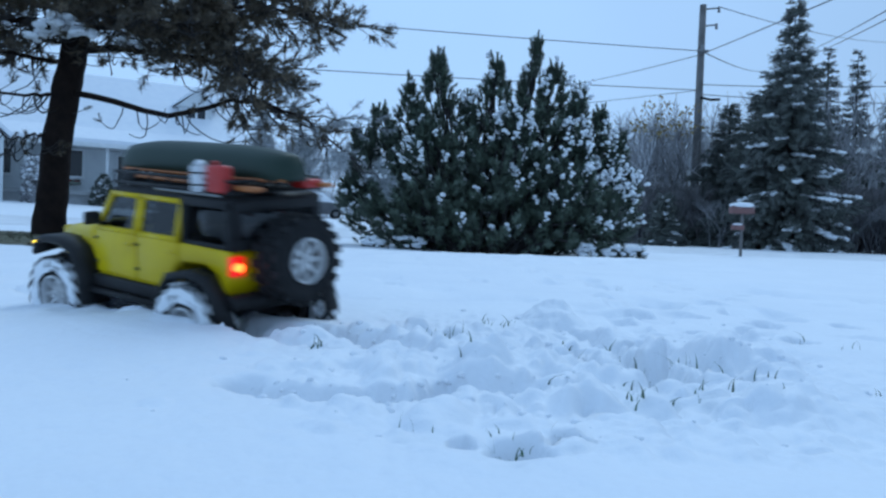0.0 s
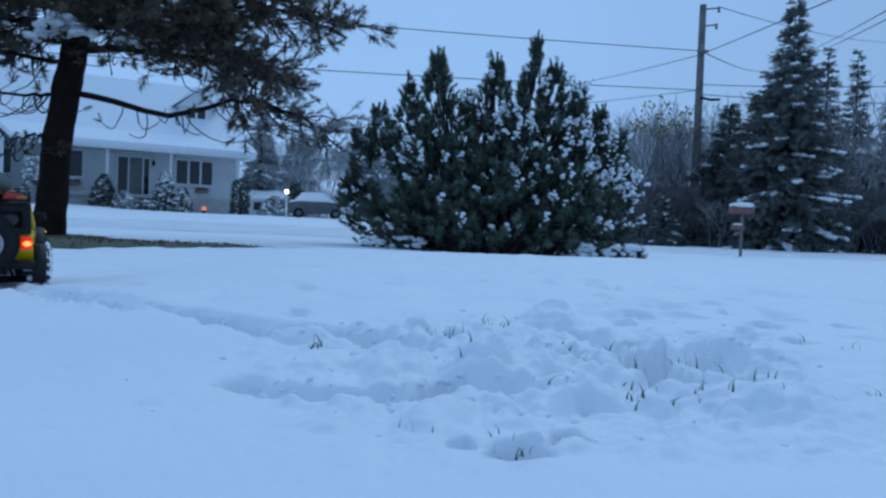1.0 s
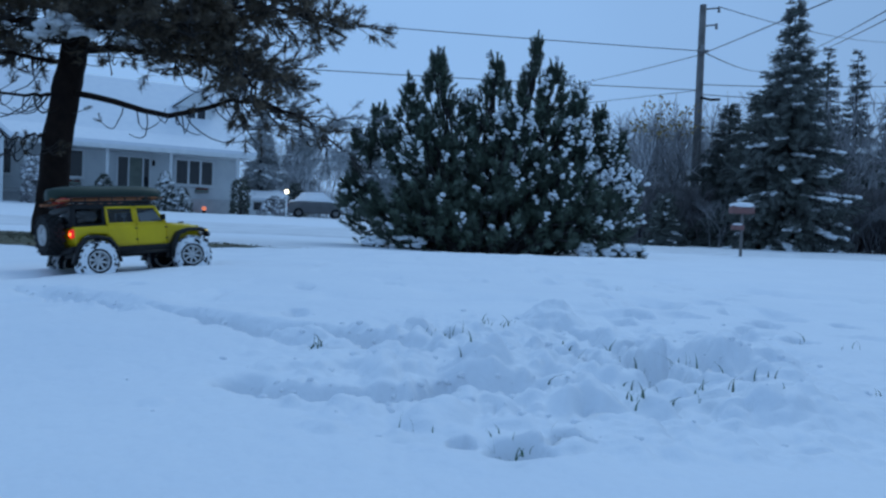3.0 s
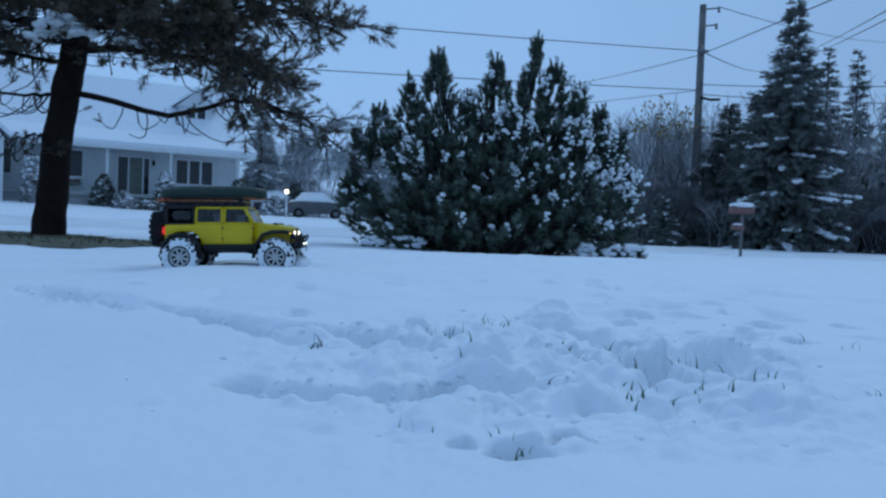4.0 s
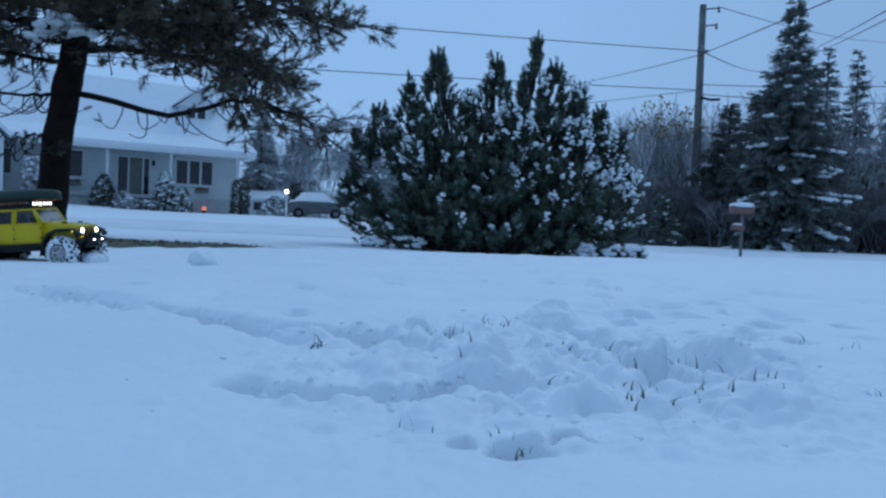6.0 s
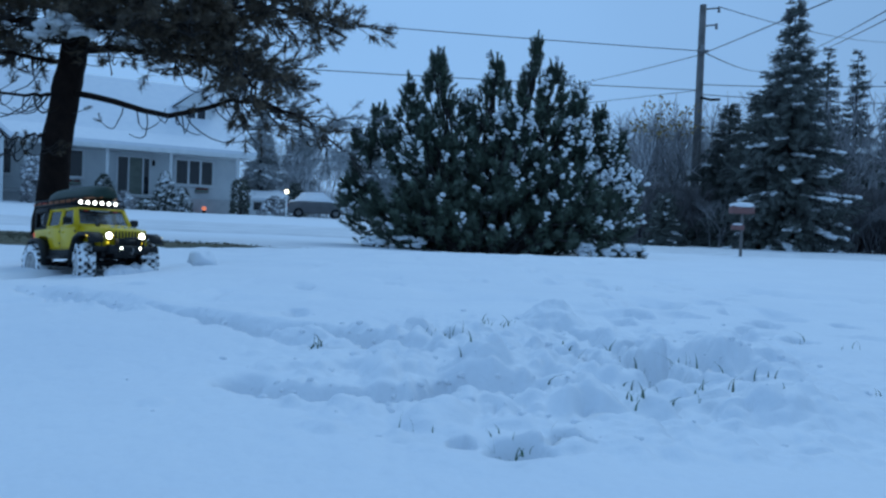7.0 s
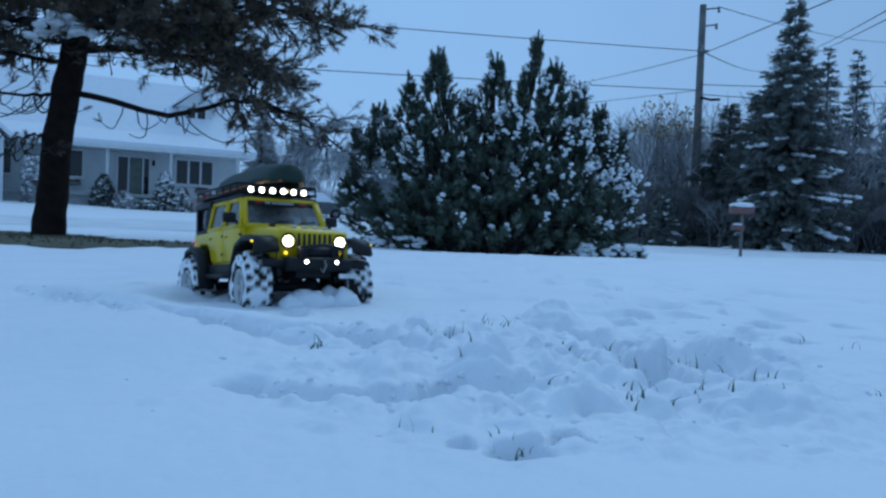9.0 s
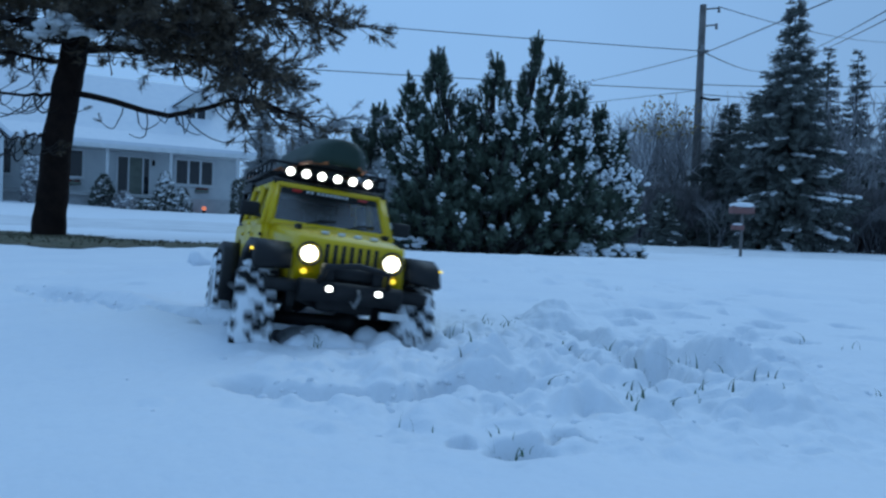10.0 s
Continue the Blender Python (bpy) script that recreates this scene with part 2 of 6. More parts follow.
def snow_z(x, y):
    x, y = np.asarray(x, float), np.asarray(y, float)
    z = base_z(x, y)
    near = smooth01(6.0, 3.0, np.hypot(x, y))
    churn = np.exp(-((x - 0.13) / 0.30) ** 2 - ((y - 0.86) / 0.36) ** 2)
    churn = np.clip(churn * 1.25, 0, 1) * smooth01(0.44, 0.58, y + 0.10 * vnoise(x * 7, y * 7, 21))
    churn = churn * (0.35 + 0.65 * smooth01(-0.20, 0.0, x))
    jag = 0.020 * vnoise(x * 38, y * 38, 7) + 0.018 * vnoise(x * 90, y * 90, 8) + 0.010 * vnoise(x * 190, y * 190, 22)
    for w, depth, (sx, sy), pts in TRACKS:
        dd = line_far(x, y, pts)
        steep = np.exp(-(np.maximum(dd + 0.40 * jag, 0) / w) ** 8)
        off = line_far(x, y, [(px + 0.7 * w * sx, py + 0.7 * w * sy) for px, py in pts])
        soft = 0.5 * np.exp(-(np.maximum(off + 0.25 * jag, 0) / (1.1 * w)) ** 4)
        z = z - depth * np.maximum(steep, soft) * (0.9 + 0.4 * vnoise(x * 10, y * 10, 9))
        # snow thrown out lies along the far lip
        lip = line_far(x, y, [(px + 2.3 * w * sx, py + 2.3 * w * sy) for px, py in pts]) + 0.4 * jag
        z = z + 0.11 * depth * np.exp(-(lip / (0.9 * w)) ** 2) * (0.8 + 1.2 * vnoise(x * 15, y * 15, 10))
    for cx, cy, hw, ln, depth, rise in CAVITIES + [(dx, dy, 0.015 + 0.005 * dy, 0.055 * dy, 0.020, 0.004) for dx, dy in DENTS]:
        v = (y - cy + 0.35 * jag) / ln
        side = np.exp(-(np.abs(x - cx + 0.3 * jag) / hw) ** 4)
        z = z + side * (0.95 * rise * smooth01(0.45, 1.0, v) * smooth01(2.4, 1.1, v) - 1.3 * depth * smooth01(0.0, 0.12, v) * smooth01(0.95, 0.45, v))
    for lx, ly, lr, lh in LUMPS:
        d2 = ((x - lx + 0.15 * jag) ** 2 + (y - ly + 0.15 * jag) ** 2) / (lr * lr)
        z = z + lh * np.clip(1 - d2, 0, 1) ** 0.8
    b1 = np.abs(2 * vnoise(x * 17 + 2, y * 15, 11))
    b2 = np.abs(2 * vnoise(x * 36, y * 32 + 5, 12))
    b3 = np.abs(2 * vnoise(x * 70, y * 70, 13))
    z = z + churn * (0.013 * (b1 - 0.40) + 0.014 * (b2 - 0.40) + 0.009 * (b3 - 0.4))
    bank = line_far(x, y, [(-0.80, 1.50), (-0.68, 1.44), (-0.57, 1.37), (-0.50, 1.30)]) + 0.5 * jag
    z = z + 0.016 * np.exp(-(bank / 0.045) ** 2) * (0.75 + 0.9 * vnoise(x * 16, y * 16, 23))
    z = z + 0.004 * np.exp(-((y - 2.9) / 0.7) ** 2) * smooth01(0.8, -0.2, x)
    z = z - 0.026 * smooth01(-0.70, -1.05, x) * smooth01(1.3, 2.0, y) * smooth01(7.0, 4.5, y)
    z = z + 0.003 * smooth01(-0.85, -0.6, x) * smooth01(0.05, -0.2, x) * smooth01(1.2, 1.5, y) * smooth01(2.3, 1.9, y)
    # dents and old prints over the rest of the lawn
    trod = (0.35 * smooth01(-1.2, -0.6, x) + 0.65 * smooth01(0.10, 0.5, x)) * smooth01(0.85, 1.2, y) * near
    dents = np.clip(vnoise(x * 6.5, y * 5.5, 14) - 0.20, 0, 1) * 0.17 + np.clip(vnoise(x * 13, y * 10, 15) - 0.22, 0, 1) * 0.11
    z = z - dents * trod
    z = z + near * (0.006 * vnoise(x * 5, y * 5, 16) + 0.0022 * vnoise(x * 40, y * 40, 17) + 0.0012 * vnoise(x * 110, y * 110, 18))
    rim = np.exp(-((y - 4.5) / 0.8) ** 2)
    z = z + rim * (0.020 * vnoise(x * 7, y * 5, 19) + 0.012 * vnoise(x * 21, y * 9, 20))
    return z


def build_ground():
    mx, px = axis(-0.62, 0.66, 0.0036, 900, 1.055)
    nx = [mx[0] - (v - mx[-1]) for v in px]
    xs = np.array(nx[::-1] + mx + px)
    my, py = axis(0.46, 1.45, 0.0036, 1500, 1.045)
    ny = [my[0] - (v - my[-1]) for v in py if v < 300]
    ys = np.array(ny[::-1] + my + py)
    X, Y = np.meshgrid(xs, ys)
    Z = snow_z(X, Y)
    w, h = len(xs), len(ys)
    V = np.stack([X.ravel(), Y.ravel(), Z.ravel()], 1)
    i = np.arange((h - 1) * w).reshape(h - 1, w)[:, :-1].ravel()
    F = np.stack([i, i + 1, i + w + 1, i + w], 1)
    ob = part_raw("ground", V, F, M_SNOW, smooth=True)
    return tagged(ob, "snow-covered lawn with wheel tracks and lumps", "snow", kind="structure")


def gz(x, y):
    return float(snow_z(np.array([float(x)]), np.array([float(y)]))[0])


def laid(spots, sink):
    """Heights for clods of (x, y, r) lying on the snow."""
    a = np.array(spots)
    z = snow_z(a[:, 0], a[:, 1]) + sink * a[:, 2]
    return [(x, y, h, r) for (x, y, r), h in zip(spots, z)]


ground = build_ground()


# ---- the toy off-roader: x forward, y to its left, z up from the foot of its tyres ----
M_YELLOW = mat("yellow_paint", (0.66, 0.46, 0.005), 0.36, second=(0.58, 0.39, 0.006), scale=18, fine=300, spread=0.05, coat=0.12, spec=0.3, bump=0.03, bump_scale=400)
M_BLACK = mat("black_plastic", (0.012, 0.012, 0.013), 0.5, second=(0.018, 0.018, 0.019), scale=40, fine=400, spread=0.2, bump=0.1, bump_scale=900, spec=0.22)
M_RUBBER = mat("tyre_rubber", (0.014, 0.014, 0.015), 0.85, second=(0.024, 0.024, 0.025), scale=60, fine=500, spread=0.25, bump=0.3, bump_scale=700, spec=0.2)
M_SILVER = mat("satin_silver", (0.62, 0.62, 0.62), 0.45, metal=0.3, second=(0.5, 0.5, 0.5), scale=30, fine=300, spread=0.1)
M_STEEL = mat("dull_steel", (0.25, 0.25, 0.25), 0.4, metal=0.8, scale=40, fine=300)
M_TINT = mat("tinted_window", (0.012, 0.014, 0.016), 0.06, spread=0.05)
M_GREEN = mat("dark_green_hull", (0.013, 0.030, 0.021), 0.5, second=(0.018, 0.036, 0.027), scale=14, fine=200, spread=0.12, spec=0.3)
M_WOOD = mat("orange_wood", (0.40, 0.12, 0.03), 0.6, second=(0.28, 0.09, 0.03), scale=30, fine=200)
M_RED = mat("red_plastic", (0.50, 0.02, 0.015), 0.4, second=(0.42, 0.02, 0.015), scale=30, fine=200)
M_WHITE = mat("white_plastic", (0.72, 0.74, 0.76), 0.4, scale=30, fine=200)
M_TAIL = mat("tail_lamp", (0.5, 0.01, 0.01), 0.25, emit=(1.0, 0.02, 0.012), strength=0.55)
M_TAILCORE = mat("tail_lamp_core", (0.8, 0.1, 0.02), 0.25, emit=(1.0, 0.10, 0.02), strength=6.0)
M_HEAD = mat("head_lamp", (0.9, 0.9, 0.8), 0.2, emit=(1.0, 1.0, 0.82), strength=8.0)
M_LED = mat("lamp_row", (0.9, 0.9, 0.9), 0.2, emit=(0.98, 1.0, 0.93), strength=7.0)
M_AMBER = mat("amber_lamp", (0.8, 0.4, 0.02), 0.3, emit=(1.0, 0.75, 0.05), strength=1.6)


def pane_material(name, sheen, tint, rough=0.08):
    """Clear glass: see-through, with a mirror sheen at grazing angles."""
    m = bpy.data.materials.new(name)
    m.use_nodes = True
    n, l = m.node_tree.nodes, m.node_tree.links
    n.clear()
    out, clear, gloss, mix, fres = (n.new(k) for k in ("ShaderNodeOutputMaterial", "ShaderNodeBsdfTransparent", "ShaderNodeBsdfGlossy", "ShaderNodeMixShader", "ShaderNodeLayerWeight"))
    power, rng = n.new("ShaderNodeMath"), n.new("ShaderNodeMapRange")
    power.operation = "POWER"
    power.inputs[1].default_value = 4.0
    rng.inputs["To Min"].default_value = sheen
    clear.inputs["Color"].default_value = (*tint, 1)
    gloss.inputs["Roughness"].default_value = rough
    fres.inputs["Blend"].default_value = 0.5
    l.new(fres.outputs["Facing"], power.inputs[0])
    l.new(power.outputs[0], rng.inputs["Value"])
    l.new(rng.outputs["Result"], mix.inputs["Fac"])
    l.new(clear.outputs[0], mix.inputs[1])
    l.new(gloss.outputs[0], mix.inputs[2])
    l.new(mix.outputs[0], out.inputs["Surface"])
    return m


M_GLASS = pane_material("clear_window", 0.05, (0.20, 0.215, 0.22))
M_SCREEN = pane_material("windscreen_plastic", 0.17, (0.66, 0.69, 0.71), 0.38)

AXLE, HUB, TYRE_R, TRACK = 0.1565, 0.066, 0.0615, 0.095


def lug_mesh(top, half):
    bm = bmesh.new()
    box(bm, 0.0560, top, -half, half, -0.0052, 0.0052)
    me = bpy.data.meshes.new("tread_lug")
    bm.to_mesh(me)
    bm.free()
    me.materials.append(M_RUBBER)
    return me


LUG_MESHES = (lug_mesh(0.0612, 0.0057), lug_mesh(0.0622, 0.0049))


def wheel_pieces(parent, flip, snow, seed):
    """Tyre with lugs, rim with spokes and crusted snow, round the y axis; flip: the outer side."""
    s = flip
    bm = bmesh.new()
    w = 0.0225
    lathe(bm, [(0.031, -w * 0.85), (0.046, -w), (0.055, -w * 0.92), (0.0580, -w * 0.7), (0.0585, 0), (0.0580, w * 0.7), (0.055, w * 0.92), (0.046, w), (0.031, w * 0.85)], 36)
    tyre = part("tyre", bm, M_RUBBER, parent, smooth=False)
    for k in range(18):
        for row, (y, off) in enumerate(((-w * 0.77, 0), (-w * 0.235, 0.5), (w * 0.235, 0), (w * 0.77, 0.5))):
            lug = new("tread_lug", LUG_MESHES[row in (1, 2)])
            lug.parent = parent
            lug.matrix_basis = Matrix.Rotation(-(2 * math.pi * k / 18 + off * math.pi / 9), 4, "Y") @ Matrix.Translation((0, y, 0))
    bm = bmesh.new()
    lathe(bm, [(0.0310, -w * 0.8), (0.0310, s * w * 0.98), (0.0285, s * w * 1.02), (0.0265, s * w * 0.75), (0.0255, -w * 0.8)] if s > 0 else
          [(0.0310, w * 0.8), (0.0310, s * w * 0.98), (0.0285, s * w * 1.02), (0.0265, s * w * 0.75), (0.0255, w * 0.8)], 32)
    cyl(bm, (0, s * w * 0.1, 0), (0, s * w * 0.78, 0), 0.0095, 0.0085, 16)
    cyl(bm, (0, s * w * 0.7, 0), (0, s * w * 1.0, 0), 0.005, 0.004, 6)
    for k in range(8):
        a = 2 * math.pi * k / 8
        m = Matrix.Rotation(-a, 4, "Y")
        y = sorted((s * w * 0.42, s * w * 0.66))
        box(bm, 0.006, 0.028, y[0], y[1], -0.0034, 0.0034, bevel=0.001, m=m)
    part("rim", bm, M_SILVER, parent, "silver eight-spoke rim", smooth=False)
    bm = bmesh.new()
    y = sorted((s * w * 0.16, s * w * 0.20))
    lathe(bm, [(0.004, y[0]), (0.026, y[0]), (0.026, y[1]), (0.004, y[1])], 24)
    part("brake_disc", bm, M_BLACK, parent)
    if snow:
        bm = bmesh.new()
        prof = [(0.037, s * w * 0.96), (0.043, s * w * 1.02), (0.050, s * w * 1.01), (0.0555, s * w * 0.97), (0.0588, s * w * 0.86), (0.0600, s * w * 0.60), (0.0603, s * w * 0.30),
                (0.0603, 0.0), (0.0603, -s * w * 0.30), (0.0600, -s * w * 0.60), (0.0588, -s * w * 0.86), (0.0555, -s * w * 0.97), (0.048, -s * w * 0.99)]
        rings, steps = [], 110
        for i in range(steps):
            a = 2 * math.pi * i / steps
            row = []
            for j, (r, yy) in enumerate(prof):
                p = Vector((r * math.cos(a), yy, r * math.sin(a))) + Vector((seed * 0.31, 0, 0))
                h = 0.0058 * noise.noise(p * 42) + 0.0030 * noise.noise(p * 120) + 0.0012 * noise.noise(p * 300)
                if j < 4:
                    row.append(bm.verts.new((r * math.cos(a), yy + s * (0.6 * h + 0.0002), r * math.sin(a))))
                else:
                    row.append(bm.verts.new(((r + h + 0.0004) * math.cos(a), yy, (r + h + 0.0004) * math.sin(a))))
            rings.append(row)
        for i in range(steps):
            p, q = rings[i], rings[(i + 1) % steps]
            for j in range(len(prof) - 1):
                bm.faces.new((p[j], q[j], q[j + 1], p[j + 1]))
        bmesh.ops.recalc_face_normals(bm, faces=bm.faces)
        tagged(part("snow_crust", bm, M_CLUMP, parent, "packed snow on the tread"), kind="stuff")
    return tyre


def build_toy():
    toy = thing("toy_offroader", "yellow radio-controlled off-road truck driving through deep snow", "toy car")
    # tub with the rear arches
    tub = [(-0.211, 0.112), (-0.211, 0.173), (0.080, 0.178), (0.080, 0.106), (-0.088, 0.104), (-0.098, 0.132), (-0.118, 0.148),
           (-0.165, 0.150), (-0.188, 0.140), (-0.200, 0.118)]
    bm = bmesh.new()
    prism(bm, tub, -0.086, 0.086, 0.004)
    part("body", bm, M_YELLOW, toy)
    # hood with rounded shoulders, narrowing to the grille
    bm = bmesh.new()
    rows = []
    for x, hw, zt, zb in ((0.078, 0.079, 0.1795, 0.110), (0.12, 0.076, 0.177, 0.112), (0.17, 0.071, 0.1725, 0.114), (0.196, 0.0685, 0.168, 0.114), (0.206, 0.067, 0.160, 0.115)):
        ring = [(hw, zb), (hw, zt - 0.012), (hw - 0.004, zt - 0.004), (hw - 0.014, zt - 0.0005), (hw * 0.45, zt + 0.001), (0.0, zt + 0.0015)]
        ring = ring + [(-a, b) for a, b in ring[-2::-1]]
        rows.append([bm.verts.new((x, a, b)) for a, b in ring])
    for p, q in zip(rows, rows[1:]):
        for i in range(len(p) - 1):
            bm.faces.new((p[i], q[i], q[i + 1], p[i + 1]))
    bm.faces.new(rows[-1])
    bm.faces.new(rows[0][::-1])
    bmesh.ops.recalc_face_normals(bm, faces=bm.faces)
    hood = part("hood", bm, M_YELLOW, toy)
    for y in (-0.030, -0.010, 0.010, 0.030):
        bm = bmesh.new()
        box(bm, 0.184, 0.192, y - 0.004, y + 0.004, 0.1705, 0.1745, 0.001)
        part("hood_rivet", bm, M_WHITE, hood)
    for y in (-0.055, 0.055):
        bm = bmesh.new()
        box(bm, 0.140, 0.158, y - 0.003, y + 0.003, 0.1730, 0.1800, 0.001)
        part("hood_latch", bm, M_BLACK, hood)
    for y in (-0.034, 0.020):
        bm = bmesh.new()
        tube(bm, [(0.082, y, 0.182), (0.079, y + 0.02, 0.190), (0.076, y + 0.042, 0.1915)], 0.0012, 5)
        part("wiper", bm, M_BLACK, hood)
    # grille
    bm = bmesh.new()
    prism(bm, [(0.204, 0.113), (0.2085, 0.113), (0.2095, 0.160), (0.206, 0.166), (0.202, 0.166)], -0.064, 0.064, 0.0015)
    grille = part("grille", bm, M_YELLOW, toy)
    for k in range(7):
        y = (k - 3) * 0.0098
        bm = bmesh.new()
        box(bm, 0.2080, 0.2102, y - 0.0028, y + 0.0028, 0.129, 0.160, 0.0012)
        part("grille_slot", bm, M_BLACK, grille)
    for s in (-1, 1):
        bm = bmesh.new()
        lathe(bm, [(0.0118, -0.002), (0.0142, -0.002), (0.0142, 0.004), (0.0118, 0.003)], 24)
        bmesh.ops.transform(bm, matrix=Matrix.Translation((0.2095, s * 0.0495, 0.146)) @ Matrix.Rotation(radians(-90), 4, "Z"), verts=bm.verts)
        lamp = part("headlight", bm, M_BLACK, toy, "glowing round headlight")
        bm = bmesh.new()
        bmesh.ops.create_uvsphere(bm, u_segments=20, v_segments=10, radius=1.0, matrix=Matrix.Translation((0.2085, s * 0.0495, 0.146)) @ Matrix.Diagonal((0.005, 0.0096, 0.0096, 1)))
        part("lens", bm, M_HEAD, lamp)
        bm = bmesh.new()
        bmesh.ops.create_uvsphere(bm, u_segments=14, v_segments=8, radius=1.0, matrix=Matrix.Translation((0.2085, s * 0.0535, 0.1255)) @ Matrix.Diagonal((0.003, 0.0038, 0.0034, 1)))
        part("turn_signal", bm, M_AMBER, toy, "lit amber turn signal")
    # windscreen
    def screen(y, k, off=0.0):
        return (0.081 - 0.032 * k + off, y * (1 - 0.11 * k), 0.1775 + 0.0535 * k + off * 0.5)
    bm = bmesh.new()
    for a, b in ((((-0.079), 0), ((-0.079), 1)), ((0.079, 0), (0.079, 1)), ((-0.079, 1), (0.079, 1)), ((-0.079, 0.03), (0.079, 0.03))):
        tube(bm, [screen(*a), screen(*b)], 0.0052, 8)
    frame_ob = part("windscreen_frame", bm, M_YELLOW, toy)
    bm = bmesh.new()
    bm.faces.new([bm.verts.new(screen(y, k, 0.001)) for y, k in ((-0.074, 0.06), (0.074, 0.06), (0.074, 0.95), (-0.074, 0.95))])
    part("windscreen", bm, M_SCREEN, frame_ob)
    bm = bmesh.new()
    vs = [screen(y, k, 0.0022) for y, k in ((-0.072, 0.80), (0.072, 0.80), (0.072, 0.95), (-0.072, 0.95))]
    bm.faces.new([bm.verts.new(v) for v in vs])
    part("sun_strip", bm, M_BLACK, frame_ob, "black strip with pale lettering")
    letters = [(-0.050, 0.007, M_RED), (0.050, 0.007, M_RED)] + [(-0.034 + 0.0062 * i, 0.0021, M_WHITE) for i in (0, 1)] + [(-0.018 + 0.0062 * i, 0.0021, M_WHITE) for i in range(8)]
    for y, hw, mm in letters:
        bm = bmesh.new()
        bm.faces.new([bm.verts.new(screen(yy, k, 0.0032)) for yy, k in ((y - hw, 0.84), (y + hw, 0.84), (y + hw, 0.91), (y - hw, 0.91))])
        part("lettering", bm, mm, frame_ob)
    # doors with their windows
    for s in (-1, 1):
        for kind, xa, xb, xta, xtb in (("front", -0.0185, 0.078, -0.0185, 0.052), ("rear", -0.112, -0.0215, -0.112, -0.0215)):
            bm = bmesh.new()
            y0, y1 = s * 0.084, s * 0.0885
            low = [(xa, 0.112), (xb, 0.112), (xb, 0.176), (xa, 0.176)]
            if kind == "rear":
                low = [(xa + 0.026, 0.112), (xb, 0.112), (xb, 0.176), (xa, 0.176), (xa, 0.150), (xa + 0.012, 0.135)]
            prism(bm, low, y0, y1, 0.0018)
            top = 0.2295
            for p, q in (((xa + 0.003, 0.176), (xta + 0.003, top)), ((xb - 0.003, 0.176), (xtb - 0.003, top)), ((xta, top), (xtb, top)), ((xa, 0.1775), (xb, 0.1775))):
                lean = lambda z: s * (0.0865 - 0.011 * (z - 0.176) / 0.053)
                tube(bm, [(p[0], lean(p[1]), p[1]), (q[0], lean(q[1]), q[1])], 0.0046, 6)
            door = part(kind + "_door", bm, M_YELLOW, toy)
            bm = bmesh.new()
            bm.faces.new([bm.verts.new((x, s * (0.0860 - 0.011 * (z - 0.176) / 0.053), z)) for x, z in ((xa + 0.004, 0.178), (xb - 0.004, 0.178), (xtb - 0.004, top), (xta + 0.004, top))])
            part("pane", bm, M_GLASS, door)
            bm = bmesh.new()
            box(bm, xa + 0.008, xa + 0.024, *sorted((s * 0.0875, s * 0.0915)), 0.158, 0.1625, 0.0012)
            part("handle", bm, M_YELLOW, door)
            for z in (0.125, 0.160):
                bm = bmesh.new()
                box(bm, xb - 0.004, xb + 0.004, *sorted((s * 0.0870, s * 0.0905)), z, z + 0.004, 0.0008)
                part("hinge", bm, M_BLACK, door)
        # side mirror
        bm = bmesh.new()
        box(bm, 0.058, 0.066, *sorted((s * 0.091, s * 0.116)), 0.184, 0.203, 0.003)
        tube(bm, [(0.066, s * 0.080, 0.180), (0.063, s * 0.095, 0.188)], 0.003, 6)
        part("mirror", bm, M_BLACK, toy, "black side mirror")
        # rear quarter of the hard top
        bm = bmesh.new()
        y = sorted((s * 0.081, s * 0.086))
        for x0, x1, z0, z1 in ((-0.212, -0.202, 0.173, 0.236), (-0.122, -0.114, 0.173, 0.236), (-0.212, -0.114, 0.173, 0.180), (-0.212, -0.114, 0.226, 0.238)):
            box(bm, x0, x1, y[0] - s * 0.003, y[1] - s * 0.003, z0, z1, 0.0015)
        side = part("hard_top_side", bm, M_BLACK, toy)
        bm = bmesh.new()
        box(bm, -0.204, -0.120, *sorted((s * 0.0795, s * 0.0805)), 0.178, 0.228)
        part("pane", bm, M_GLASS, side)
        # flares: a ribbon of arch, broad and black
        for cx, rear in ((AXLE, False), (-AXLE, True)):
            bm = bmesh.new()
            if rear:
                arch = [(-0.074, -0.006), (-0.066, 0.040), (-0.044, 0.070), (0.0, 0.080), (0.034, 0.074), (0.058, 0.045), (0.070, 0.0)]
                arch = [(-a, b) for a, b in arch][::-1]
            else:
                arch = [(-0.078, -0.004), (-0.068, 0.044), (-0.046, 0.078), (-0.012, 0.090), (0.034, 0.090), (0.056, 0.082), (0.066, 0.064)]
            yi, yo = (0.070 if not rear else 0.083), 0.113
            ring = []
            for i, (ax, az) in enumerate(arch):
                ln = math.hypot(ax, az) or 1
                ox, oz = ax / ln * 0.008, az / ln * 0.008
                ring.append([bm.verts.new((cx + ax, s * yi, HUB + az)), bm.verts.new((cx + ax, s * (yo - 0.004), HUB + az)), bm.verts.new((cx + ax - ox, s * yo, HUB + az - oz * 0.9)),
                             bm.verts.new((cx + ax - 1.3 * ox, s * (yo - 0.004), HUB + az - 1.5 * oz)), bm.verts.new((cx + ax - ox * 0.5, s * yi, HUB + az - oz * 0.6))])
            fs = []
            for p, q in zip(ring, ring[1:]):
                for i in range(5):
                    fs.append(bm.faces.new((p[i], q[i], q[(i + 1) % 5], p[(i + 1) % 5])))
            fs += [bm.faces.new(ring[0]), bm.faces.new(ring[-1][::-1])]
            bmesh.ops.recalc_face_normals(bm, faces=fs)
